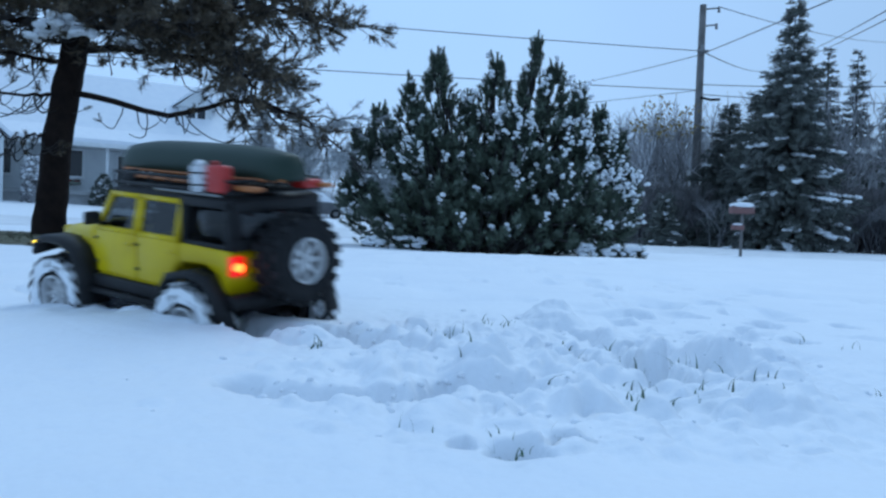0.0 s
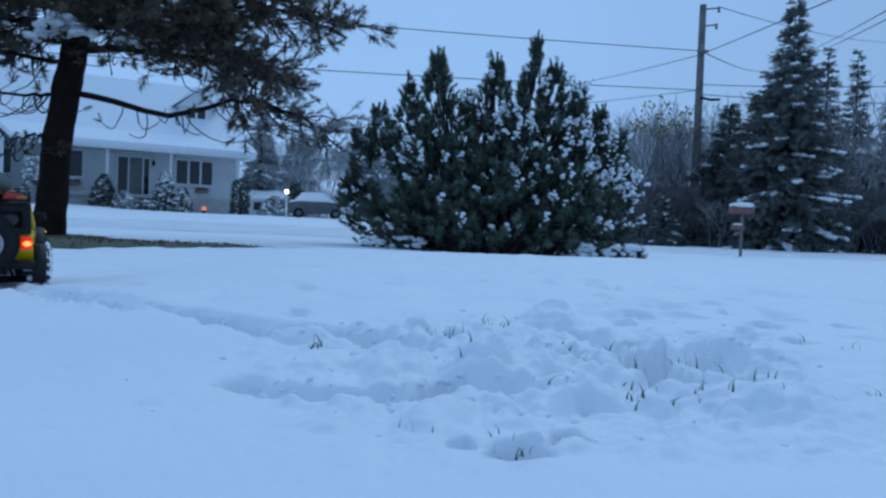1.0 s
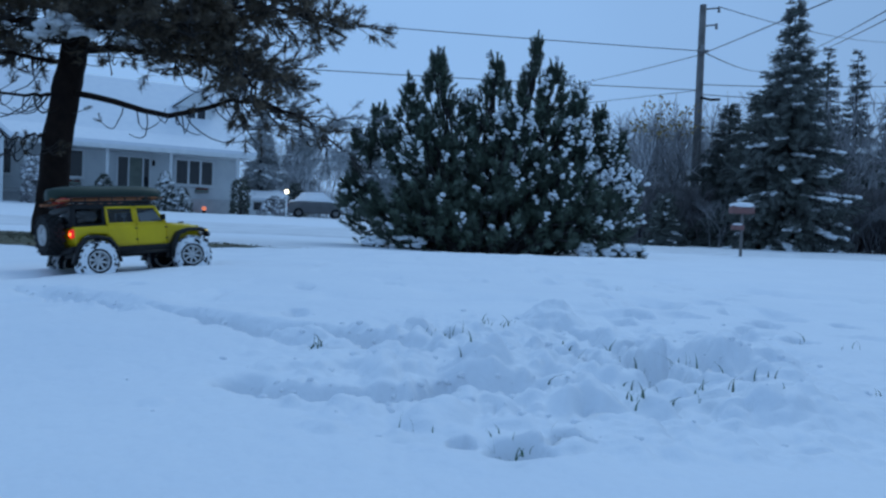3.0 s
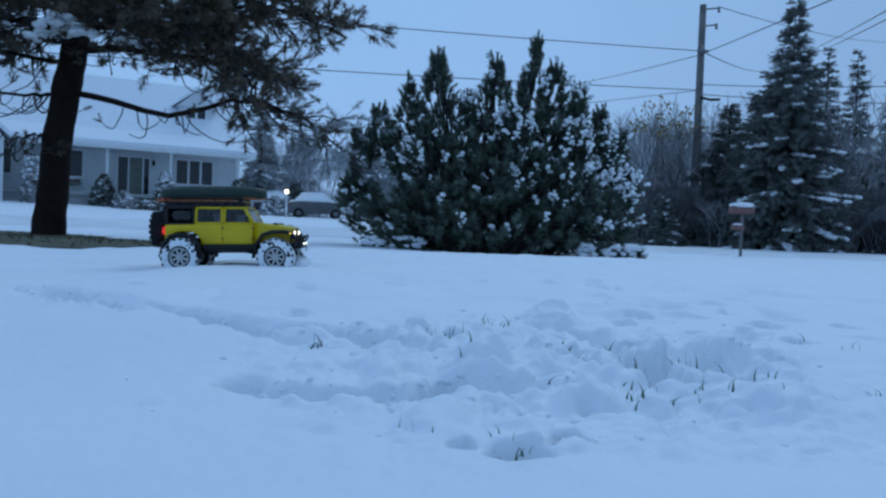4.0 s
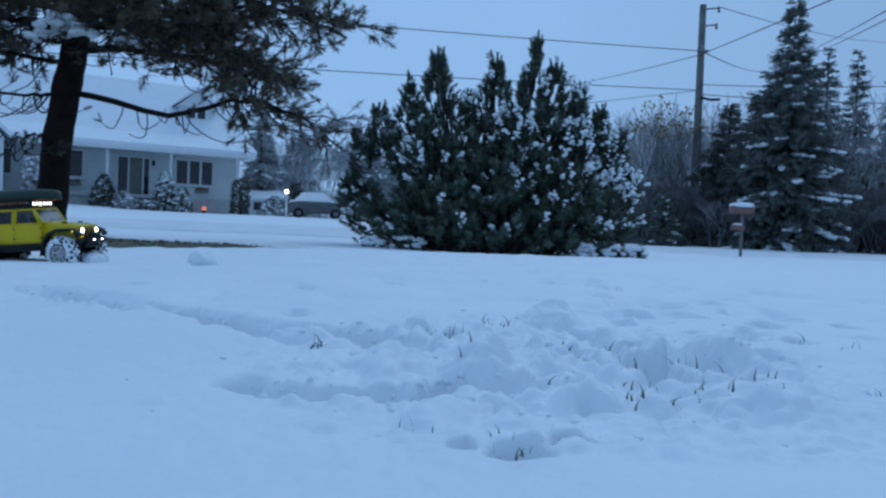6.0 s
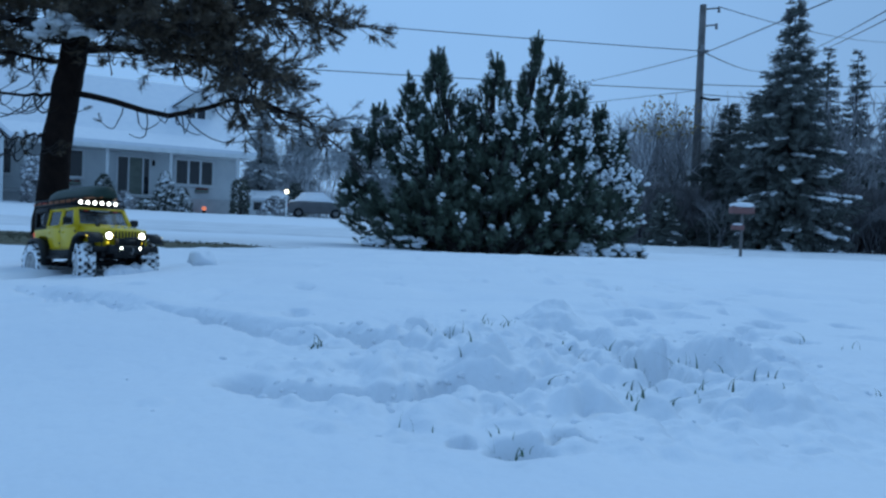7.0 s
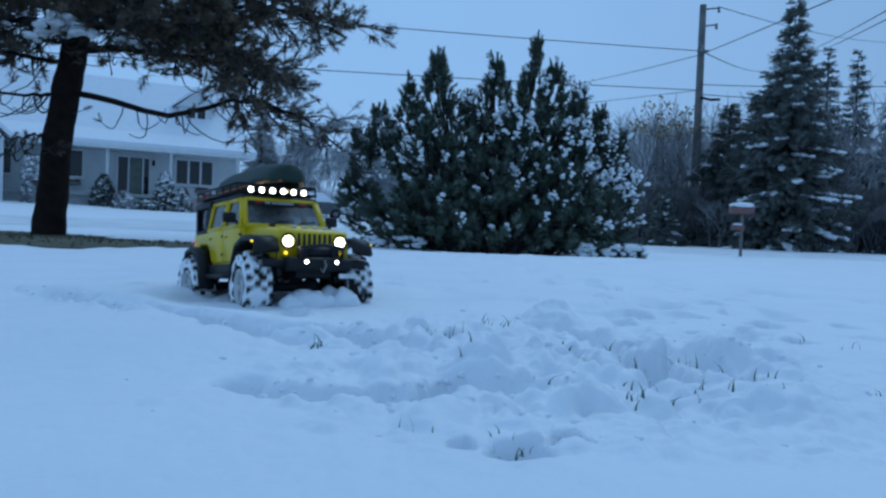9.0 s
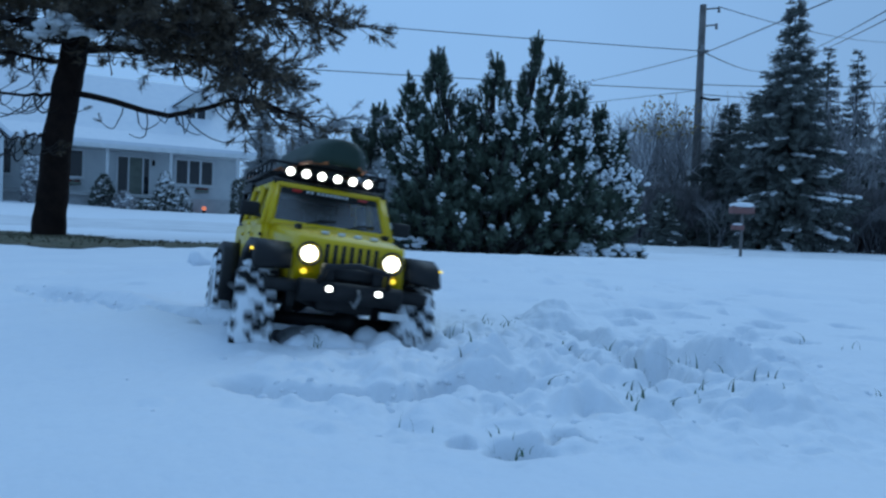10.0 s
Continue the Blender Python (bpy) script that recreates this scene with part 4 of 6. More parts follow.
# ---- broad pine bush in the lawn ----
def build_bush():
    rng = np.random.default_rng(4)
    zb = -0.30
    bush = thing("pine_bush", "broad dark green pine bush with snow on its shoots", "tree", pose(0.6, 12.3, 0))
    lobes = [  # x, y, height of the tip, radius
        (-0.80, 0.0, 3.26, 0.62), (-1.25, 0.1, 2.85, 0.55), (-1.70, 0.0, 2.35, 0.55), (-2.05, 0.1, 2.02, 0.45), (0.15, 0.0, 3.20, 0.60), (-0.30, 0.2, 2.65, 0.65),
        (0.80, 0.1, 3.60, 0.50), (1.10, 0.0, 3.15, 0.55), (1.50, 0.1, 2.82, 0.58), (1.85, 0.0, 2.45, 0.55), (2.18, 0.1, 2.10, 0.45), (2.35, 0.0, 1.45, 0.42), (0.45, -0.5, 2.35, 0.75), (-0.9, -0.5, 2.1, 0.8),
        (1.4, -0.5, 1.95, 0.75), (-1.4, -0.4, 1.45, 0.65), (2.0, -0.3, 1.3, 0.55), (0.3, -0.7, 1.3, 0.9), (-0.7, -0.7, 1.1, 0.8), (1.2, -0.7, 1.1, 0.8), (-2.15, 0.2, 1.55, 0.38)]
    pos, dirs, size, limbs, snow = [], [], [], [], []
    tips_p, tips_d, tips_s = [], [], []
    for lx, ly, top, rad in lobes:
        top, rad = top - 0.20, rad * 1.06
        count = int(100 + 130 * rad * top / 2.0)
        foot = np.array([lx * 0.35, ly, zb])
        for i in range(count):
            k = rng.random() ** 0.72
            z = zb + 0.10 + k * (top - zb - 0.34)
            span = rad * (0.62 + 0.50 * math.sin(math.pi * min(1, 0.2 + k * 0.7))) * (1 - k ** 1.8) + 0.03
            a = rng.random() * 2 * math.pi
            r = span * (0.25 + 0.75 * rng.random() ** 0.4)
            p = np.array([lx * (0.74 + 0.26 * k) + r * math.cos(a), ly + r * math.sin(a) * 0.9, z])
            d = np.array([math.cos(a) * 0.9 + 0.2 * (lx / 2.5), math.sin(a) * 0.9, 0.65 + 1.2 * k * k]) + rng.standard_normal(3) * 0.34
            pos.append(p)
            dirs.append(d)
            s = (0.75 + 0.55 * rng.random()) * (0.85 + 0.25 * k)
            size.append(s * (1.0 - 0.35 * max(0.0, k - 0.6) / 0.4))
            if k > 0.45 and rng.random() < 0.34:
                tips_p.append(p)
                tips_d.append(d * (0.55, 0.55, 1.0) + (0, 0, 0.4))
                tips_s.append(0.75 + 0.3 * rng.random())
            if i % 9 == 0:
                limbs += chain(bend(foot + rng.standard_normal(3) * (0.15, 0.1, 0.02), p, -0.15, 4, rng, 0.04), 0.028, 0.010)
            wet = 0.05 + 0.05 * (lx > -0.1) + 0.04 * (lx > 1)
            for hx, hz, hr in ((-0.95, 1.02, 0.28), (0.10, 1.75, 0.25), (0.55, 1.45, 0.28), (1.75, 1.3, 0.4), (2.1, 0.9, 0.35)):
                wet += 0.36 * math.exp(-((p[0] - hx) / hr) ** 2 - ((p[2] - hz) / hr) ** 2)
            if rng.random() < wet and math.sin(a) < 0.35 and z > zb + 0.25:
                # snow lies along the upper side of the shoot, thickest at its tip
                dn = d / np.linalg.norm(d)
                for j in range(int(3 + 5 * rng.random())):
                    u = 0.23 - 0.030 * j
                    q = p + dn * u * s + (0.024 * rng.normal(), -0.035 + 0.02 * rng.normal(), 0.030 + 0.010 * rng.normal())
                    snow.append((*q, (0.034 - 0.002 * j) * rng.uniform(0.5, 1.15)))
        # the leading candle
        tip = np.array([lx, ly, top - 0.30])
        for j in range(7):
            a = j * 2 * math.pi / 6 + rng.random()
            lead = np.array([0, 0, 1.0]) if j == 0 else np.array([math.cos(a) * 0.55, math.sin(a) * 0.55, 0.9])
            tips_p.append(tip + (0, 0, 0.0 if j == 0 else -0.10))
            tips_d.append(lead)
            tips_s.append(1.0 if j == 0 else 0.8)
        limbs += chain(bend(foot, tip, -0.1, 5, rng, 0.03), 0.05, 0.012)
    temps = [needle_brush(rng, 58, 0.17, 0.120, 0.019, 0.85) for _ in range(6)]
    scatter("crown", temps, pos, dirs, size, rng, M_NEEDLE, bush)
    spires = [needle_brush(rng, 96, 0.27, 0.078, 0.020, 1.2) for _ in range(4)]
    scatter("upper_crown", spires, tips_p, tips_d, tips_s, rng, M_NEEDLE, bush)
    twigs("limb_work", limbs, M_TWIG, bush, n=4)
    clods("snow_cover", snow, M_CLUMP, bush, 3, "clods of snow on the shoots", 0.85)
    # low snowy tufts at the foot
    low_p, low_d, low_s, low_snow = [], [], [], []
    for j in range(120):
        side = rng.random() < 0.6
        x = rng.uniform(1.4, 2.4) if side else rng.uniform(-1.8, -0.9)
        low_p.append((x, -0.9 + 0.3 * rng.random(), zb + 0.05 + 0.16 * rng.random()))
        low_d.append(np.array([rng.normal() * 0.6, -0.5, 0.6]))
        low_s.append(0.5 + 0.4 * rng.random())
        if j % 2:
            low_snow.append((x, -0.95, low_p[-1][2] + 0.09, 0.03 + 0.04 * rng.random()))
    scatter("low_growth", temps, low_p, low_d, low_s, rng, M_NEEDLE, bush)
    clods("low_snow", low_snow, M_CLUMP, bush, 5)


build_bush()


# ---- tall pine beside the lawn ----
def build_pine():
    rng = np.random.default_rng(8)
    pine = thing("tall_pine", "tall pine with dark trunk and drooping snow-dusted boughs", "tree", pose(-5.15, 10.0, 0))
    trunk = [(-0.03, 0, -0.25), (0.0, 0, -0.10), (0.03, 0, 0.25), (0.10, 0, 1.2), (0.27, 0.02, 2.3), (0.40, 0.05, 3.2), (0.65, 0.05, 5.0), (0.9, 0.1, 8.0)]
    bm = bmesh.new()
    fine = [along(trunk, k / 60)[0] for k in range(61)]
    rad = [0.32 - 0.10 * smooth01(0, 5, np.array(i))[()] - 0.0016 * i for i in range(61)]
    tube(bm, [Vector(p) for p in fine], [float(r) for r in rad], 18)
    for v in bm.verts:
        v.co += Vector((noise.noise(v.co * Vector((14, 14, 4))), noise.noise(v.co * Vector((14, 14, 4)) + Vector((9, 0, 0))), 0)) * 0.022
    part("trunk", bm, M_BARK, pine, "dark rough pine trunk")
    limbs = [  # way points, base radius, how leafy, share where leaves begin
        ([(0.32, 0, 1.75), (0.85, -0.25, 1.60), (1.55, -0.5, 1.42), (2.05, -0.5, 1.44), (2.55, -0.5, 1.62), (2.95, -0.55, 1.60), (3.4, -0.6, 1.48), (3.85, -0.6, 1.26), (4.2, -0.6, 1.0)], 0.044, 22, 0.55),
        ([(0.30, 0, 2.30), (1.1, -0.3, 2.25), (2.0, -0.6, 2.12), (2.5, -0.75, 2.02), (2.8, -0.9, 1.90), (3.0, -0.9, 1.70)], 0.055, 30, 0.12),
        ([(0.33, 0, 2.55), (1.4, -0.4, 2.62), (2.4, -0.7, 2.66), (3.2, -0.9, 2.64), (3.95, -1.0, 2.56)], 0.05, 40, 0.15),
        ([(0.36, 0, 2.85), (1.3, -0.1, 2.72), (2.2, 0.0, 2.45), (2.6, 0.1, 2.25), (2.9, 0.1, 2.1)], 0.05, 28, 0.12),
        ([(0.38, 0, 3.05), (1.2, -0.6, 3.00), (2.2, -0.9, 2.90), (2.9, -1.1, 2.80), (3.5, -1.2, 2.68)], 0.05, 36, 0.15),
        ([(0.36, 0, 2.7), (0.9, -0.6, 2.60), (1.6, -1.0, 2.45), (2.3, -1.3, 2.30)], 0.04, 34, 0.1),
        ([(0.36, 0, 2.8), (0.5, -0.7, 2.75), (0.6, -1.3, 2.62)], 0.04, 12, 0.2),
        ([(0.25, 0, 2.1), (-0.3, -0.3, 2.12), (-0.9, -0.5, 2.25), (-1.6, -0.6, 2.30)], 0.035, 8, 0.3),
        ([(0.30, 0, 2.45), (-0.3, -0.3, 2.55), (-1.0, -0.5, 2.62), (-1.8, -0.5, 2.7)], 0.04, 26, 0.2),
        ([(0.33, 0, 2.75), (-0.4, -0.6, 2.75), (-1.2, -0.9, 2.65)], 0.04, 26, 0.1),
        ([(0.30, 0, 2.50), (0.0, -0.8, 2.45), (-0.5, -1.3, 2.40)], 0.035, 18, 0.2),
        ([(0.28, 0, 2.35), (-0.5, -0.1, 2.40), (-1.3, -0.2, 2.45)], 0.03, 14, 0.2),
        ([(0.20, 0, 1.70), (-0.2, -0.2, 1.62), (-0.7, -0.3, 1.72), (-1.4, -0.3, 1.95)], 0.028, 0, 0.5),
        ([(0.10, 0, 1.25), (-0.1, -0.2, 1.15), (-0.35, -0.3, 1.08), (-0.7, -0.3, 1.25)], 0.024, 0, 0.5),
        ([(0.35, 0, 2.95), (1.0, -0.5, 2.85), (1.8, -0.7, 2.70), (2.5, -0.8, 2.5)], 0.045, 34, 0.08),
        ([(0.38, 0.05, 2.9), (1.1, 0.5, 2.8), (1.9, 0.8, 2.6), (2.6, 0.9, 2.35)], 0.045, 30, 0.1),
        ([(0.40, 0, 3.3), (0.2, -0.9, 3.1), (0.1, -1.6, 2.9)], 0.04, 16, 0.2),
        ([(0.42, 0, 3.5), (1.6, -0.3, 3.4), (2.6, -0.5, 3.25), (3.4, -0.7, 3.05)], 0.05, 22, 0.2),
        ([(0.45, 0, 3.9), (-0.6, -0.5, 3.6), (-1.6, -0.8, 3.2)], 0.045, 26, 0.2),
        ([(0.55, 0, 4.6), (1.6, 0.6, 4.6), (2.8, 0.9, 4.3)], 0.045, 22, 0.2),
        ([(0.6, 0, 5.2), (-0.4, 0.6, 5.2), (-1.5, 0.8, 4.9)], 0.045, 22, 0.2),
        ([(0.75, 0, 6.4), (1.6, -0.5, 6.5), (2.2, -0.6, 6.4)], 0.035, 18, 0.2),
    ]
    pos, dirs, size, fine_twigs, snow = [], [], [], [], []
    frost_pos, frost_dirs, frost_size = [], [], []
    for pts, r0, leafy, start in limbs:
        pts = [(x if x < 1.5 else 1.5 + (x - 1.5) * 0.92, y, z) for x, y, z in pts]
        fine = [along(pts, k / 14)[0] + rng.standard_normal(3) * 0.02 for k in range(15)]
        bm = bmesh.new()
        tube(bm, [Vector(p) for p in fine], [r0 * (1 - 0.8 * k / 14) for k in range(15)], 7)
        part("bough", bm, M_BARK, pine)
        for j in range(leafy):
            k = start + (1 - start) * (j + rng.random()) / max(1, leafy)
            p, d = along(pts, min(k, 0.999))
            a = rng.random() * 2 * math.pi
            ln = (0.30 + 0.45 * rng.random()) * (1.1 - 0.35 * k)
            side = np.array([math.cos(a), math.sin(a), 0.35 * rng.normal() - 0.12])
            e = p + (side * 0.8 + d * 0.7) * ln
            way = bend(p, e, 0.05, 4, rng, 0.025)
            fine_twigs += chain(way, 0.012, 0.005)
            for i in range(int(4 + 4 * rng.random())):
                q, dd = along(way, 1 - 0.65 * rng.random() ** 1.5)
                fan = dd + rng.standard_normal(3) * 0.55 + (0, 0, 0.12)
                off = fan / np.linalg.norm(fan) * rng.uniform(0.05, 0.22)
                fine_twigs.append((q, q + off, 0.004, 0.003))
                frosted = r0 == 0.044 and k > 0.72
                (frost_pos if frosted else pos).append(q + off)
                (frost_dirs if frosted else dirs).append(fan)
                (frost_size if frosted else size).append(0.7 + 0.6 * rng.random())
            if rng.random() < 0.10:
                snow.append((*(e + (0, 0, 0.03)), 0.04 + 0.03 * rng.random()))
        # curling bare twigs hang from the undersides
        for j in range(16 if leafy < 20 else 20):
            p, d = along(pts, 0.12 + 0.66 * rng.random())
            a = rng.random() * 2 * math.pi
            ln = 0.35 + 0.6 * rng.random()
            w = [p]
            dr = np.array([math.cos(a) * 0.45, math.sin(a) * 0.35, -1.0]) + d * 0.3
            for i in range(6):
                w.append(w[-1] + dr * ln / 6)
                dr = dr + np.array([0.16 * math.cos(a), 0, 0.30]) + rng.standard_normal(3) * 0.14
            fine_twigs += chain(w, 0.009, 0.005)
            if rng.random() < 0.45:
                for i in range(2):
                    pos.append(w[-1])
                    dirs.append(dr + rng.standard_normal(3) * 0.4)
                    size.append(0.5 + 0.4 * rng.random())
    temps = [needle_brush(rng, 44, 0.16, 0.105, 0.012, 0.8) for _ in range(6)]
    scatter("foliage", temps, pos, dirs, size, rng, M_NEEDLE2, pine, "dark olive needles")
    scatter("frosted_foliage", temps, frost_pos, frost_dirs, frost_size, rng, M_FIRFROST, pine, "needles white with frost at the end of a low bough")
    twigs("twig_work", fine_twigs, M_TWIG, pine, n=4)
    for i in range(80):
        x, y = rng.normal() * 0.14, rng.normal() * 0.12
        snow.append((0.64 + x, -0.98 + y, 2.26 + 0.12 * math.exp(-(x / 0.2) ** 2) + 0.04 * rng.normal(), 0.028 + 0.045 * rng.random()))
    for i in range(12):
        snow.append((1.30 + 0.14 * rng.normal(), -0.6 + 0.1 * rng.normal(), 2.26 + 0.05 * rng.normal(), 0.035 + 0.04 * rng.random()))
    clods("snow_cover", snow, M_CLUMP, pine, 9, "snow lying on a bough", 0.6)


build_pine()


# ---- spruces ----
def build_spruce(name, label, m, height, radius, seed, whorls=26, dense=1.0, snowy=0.5, group="", material=M_FIR):
    rng = np.random.default_rng(seed)
    tree = thing(name, label, "tree", m, group)
    twigs("trunk", chain([(0, 0, -0.3), (0.02, 0, height * 0.4), (0, 0.02, height)], 0.022 * height, 0.01), M_BARK, tree, n=8)
    pos, dirs, size, limbs, snow = [], [], [], [], []
    for w in range(whorls):
        k = w / (whorls - 1)
        z = height * (0.05 + 0.93 * k)
        R = radius * (1 - k) ** 1.08 * (0.75 + 0.45 * rng.random()) + 0.10
        n = int(5 + 3 * (1 - k))
        for b in range(n):
            a = 2 * math.pi * (b + rng.random() * 0.7) / n + w * 1.7
            ln = R * (0.7 + 0.4 * rng.random())
            out = np.array([math.cos(a), math.sin(a), 0])
            p0 = np.array([0, 0, z + rng.uniform(-0.6, 0.6) * height / whorls])
            droop = rng.uniform(0.25, 0.80)
            p1 = p0 + out * ln * 0.55 + (0, 0, -droop * 0.55 * ln * (1 - k) + 0.25 * k * ln)
            p2 = p0 + out * ln + (0, 0, -droop * ln * (1 - k) + 0.30 * k * ln + 0.06 * ln)
            way = [p0, p1, p2]
            limbs += chain(way, 0.02 * (1 - 0.6 * k), 0.006)
            shoots = int((7 + 15 * ln) * dense)
            for i in range(shoots):
                s = (i + rng.random()) / shoots
                p, d = along(way, min(0.999, 0.12 + 0.88 * s))
                sidew = np.cross(d, (0, 0, 1.0)) * (1 if i % 2 else -1)
                spread = 0.30 * ln * (1 - s) + 0.08
                q = p + sidew * spread * rng.random() + (0, 0, -0.22 * ln * rng.random() ** 2)
                pos.append(q)
                dirs.append(d + sidew * 0.8 + np.array([0, 0, -0.15 + 0.35 * rng.normal()]))
                size.append((0.75 + 0.5 * rng.random()) * (0.62 + 0.5 * min(1.0, ln)))
            lit = snowy * (0.45 + 0.75 * (math.cos(a) > 0.1)) * (math.sin(a) < 0.55)
            if rng.random() < lit and k < 0.92:
                mlen = rng.uniform(0.50, 0.85)
                for i in range(int(4 + 11 * ln)):
                    s = mlen + 0.24 * rng.normal()
                    p, d = along(way, min(0.999, max(0.1, s)))
                    sidew = np.cross(d, (0, 0, 1.0))
                    snow.append((*(p + sidew * rng.normal() * 0.07 * ln + (0, 0, 0.05)), (0.04 + 0.07 * rng.random()) * (0.55 + 0.5 * min(1.2, ln))))
    temps = [needle_brush(rng, 34, 0.36, 0.13, 0.026, 0.75) for _ in range(4)]
    scatter("crown", temps, pos, dirs, size, rng, material, tree)
    twigs("limb_work", limbs, M_TWIG, tree, n=3)
    if snow:
        clods("snow_cover", snow, M_CLUMP, tree, seed, "snow lying on the branches", 0.62)
    return tree


def stand(x, y, turn=0.0, k=1.0):
    return pose(x, y, gz(x, y), 0, 0, turn)


build_spruce("spruce", "tall spruce with snow lying on drooping branches", pose(11.1, 25.0, -0.25), 8.15, 2.25, 21, 32, 1.25, 0.95)
FAR = [build_spruce("spruce", "dark spruce at the wood's edge dusted with snow", stand(11.15, 27.6), 5.4, 2.1, 31, 22, 1.3, 0.2, "spruces of the wood"),
       build_spruce("spruce", "tall slim dark spruce in the wood", stand(19.6, 40.0), 10.3, 1.9, 32, 26, 0.9, 0.25, "spruces of the wood"),
       build_spruce("spruce", "small snowy spruce at the wood's edge", stand(7.6, 26.5), 1.7, 0.75, 33, 12, 0.9, 0.7, "spruces of the wood"),
       build_spruce("spruce", "spruce grey with frost behind the house", stand(-12.6, 53.0), 7.2, 2.0, 34, 20, 0.9, 0.4, "spruces of the wood", M_FIRFROST)]
for ob, x, y, turn in ((FAR[1], 21.4, 40.5, 80), (FAR[1], 22.5, 38.5, 190), (FAR[1], 24.5, 41, 300), (FAR[0], 13.4, 30.5, 60),
                       (FAR[2], 14.9, 24.4, 90), (FAR[3], -11.1, 46.0, 20), (FAR[3], -9.6, 50.0, 170), (FAR[2], -7.9, 40.5, 200), (FAR[1], 26.5, 44, 10), (FAR[0], 10.8, 29.5, 310)):
    copy_thing(ob, stand(x, y, turn))


# ---- bare frosted trees and brush ----
def build_bare(name, label, m, height, seed, material, spread=0.55, stems=1, leaves=0, group=""):
    rng = np.random.default_rng(seed)
    tree = thing(name, label, "tree", m, group)
    segs, ends = [], []

    def grow(p, d, ln, r, depth):
        n = 3
        q = p
        for i in range(n):
            dd = d + rng.standard_normal(3) * 0.12
            dd /= np.linalg.norm(dd)
            q2 = q + dd * ln / n
            segs.append((q, q2, r * (1 - 0.25 * i / n), r * (1 - 0.25 * (i + 1) / n)))
            q = q2
            if depth > 0 and i > 0:
                a = rng.random() * 6.28
                side = np.array([math.cos(a), math.sin(a), 0.45])
                nd = dd * 0.75 + side * spread * (0.8 + 0.5 * rng.random())
                grow(q, nd / np.linalg.norm(nd), ln * (0.55 + 0.25 * rng.random()), r * 0.55, depth - 1)
        if depth > 0:
            grow(q, d + rng.standard_normal(3) * 0.2, ln * 0.7, r * 0.7, depth - 1)
        else:
            ends.append(q)

    for s in range(stems):
        off = rng.standard_normal(3) * (0.22, 0.22, 0) * (stems > 1)
        lean = np.array([0.25 * rng.normal(), 0.25 * rng.normal(), 1.0]) if stems > 1 else np.array([0.03, 0, 1.0])
        grow(np.array([0, 0, -0.15]) + off, lean / np.linalg.norm(lean), height * 0.36, 0.008 * height + 0.012, 4 if stems == 1 else 3)
    twigs("crown", segs, material, tree, n=3)
    if leaves:
        pos = [ends[int(rng.integers(len(ends)))] + rng.standard_normal(3) * 0.12 for _ in range(leaves)]
        temps = [np.array([[-0.05, 0, 0], [0.05, 0, 0], [0.0, 0.0, 0.12]])]
        scatter("dead_foliage", temps, pos, rng.standard_normal((leaves, 3)), 0.8 + 0.6 * rng.random(leaves), rng, M_LEAF, tree, "a few dead yellow leaves")
    return tree


G = "bare trees of the wood"
BARE = [build_bare("bare_tree", "bare grey tree with frosted twigs", stand(9.2, 33.0), 5.2, 41, M_FROST, group=G),
        build_bare("bare_tree", "slender bare tree with frosted twigs", stand(8.3, 36.0), 6.4, 42, M_FROST, 0.42, group=G),
        build_bare("bare_shrub", "bare grey shrub dusted with snow", stand(8.8, 29.5), 2.9, 43, M_BRUSH, 0.7, 7, group="bare shrubs of the wood"),
        build_bare("bare_shrub", "low tangled shrub white with frost", stand(9.6, 26.6), 2.3, 44, M_FROST, 0.8, 7, group="bare shrubs of the wood")]
build_bare("bare_tree", "bare tree keeping a few yellow leaves", stand(9.0, 30.5), 6.0, 45, M_BRUSH, 0.5, 1, 260)
rw = random.Random(12)
for i in range(260):
    u = i / 260
    if i % 5 < 3:
        k = rw.random()
        x, y = 7.6 + 27 * k ** 1.1, 38 - 13.5 * min(1, k * 2.6) + 14 * rw.random() ** 1.5
        if x < 9.5:
            y = max(y, 30.5)
    else:
        x, y = rw.uniform(-11.5, 6.5), rw.uniform(50, 62)
    kind = rw.choice((0, 0, 1, 2, 2, 3, 2)) if x > 6.8 else rw.choice((0, 0, 1, 1, 3))
    copy_thing(BARE[kind], stand(x, y, rw.uniform(0, 360)))
for i in range(44):
    x, y = rw.uniform(7.3, 10.8), rw.uniform(33.5, 46)
    copy_thing(BARE[(0, 1, 3, 2)[i % 4]], stand(x, y, rw.uniform(0, 360)))
for i in range(64):
    k = i / 63
    x = 7.6 + 11.5 * k + rw.uniform(-0.3, 0.3)
    y = (34 - 9.5 * min(1.0, k * 1.6)) + rw.uniform(0.2, 1.6)
    copy_thing(BARE[(3, 0, 2, 3, 1)[i % 5]], stand(x, y, rw.uniform(0, 360)))

# a thicket between the bush and the pole, another beyond the tall spruce, a third behind the drive
for i in range(70):
    x, y = rw.uniform(7.0, 10.4), rw.uniform(28.8, 32.5)
    copy_thing(BARE[(2, 3, 2, 0, 2)[i % 5]], stand(x, y, rw.uniform(0, 360)))
for i in range(60):
    x, y = rw.uniform(12.6, 18.5), rw.uniform(25.2, 30)
    copy_thing(BARE[(2, 3, 3, 0, 2)[i % 5]], stand(x, y, rw.uniform(0, 360)))
HOAR = [build_bare("bare_tree", "small bare tree white with hoar frost", stand(-8.6, 48.0), 4.6, 61, M_HOAR, 0.6, group="hoar-frosted trees"),
        build_bare("bare_shrub", "low bare shrub white with hoar frost", stand(-7.4, 45.0), 2.6, 62, M_HOAR, 0.8, 6, group="hoar-frosted trees")]
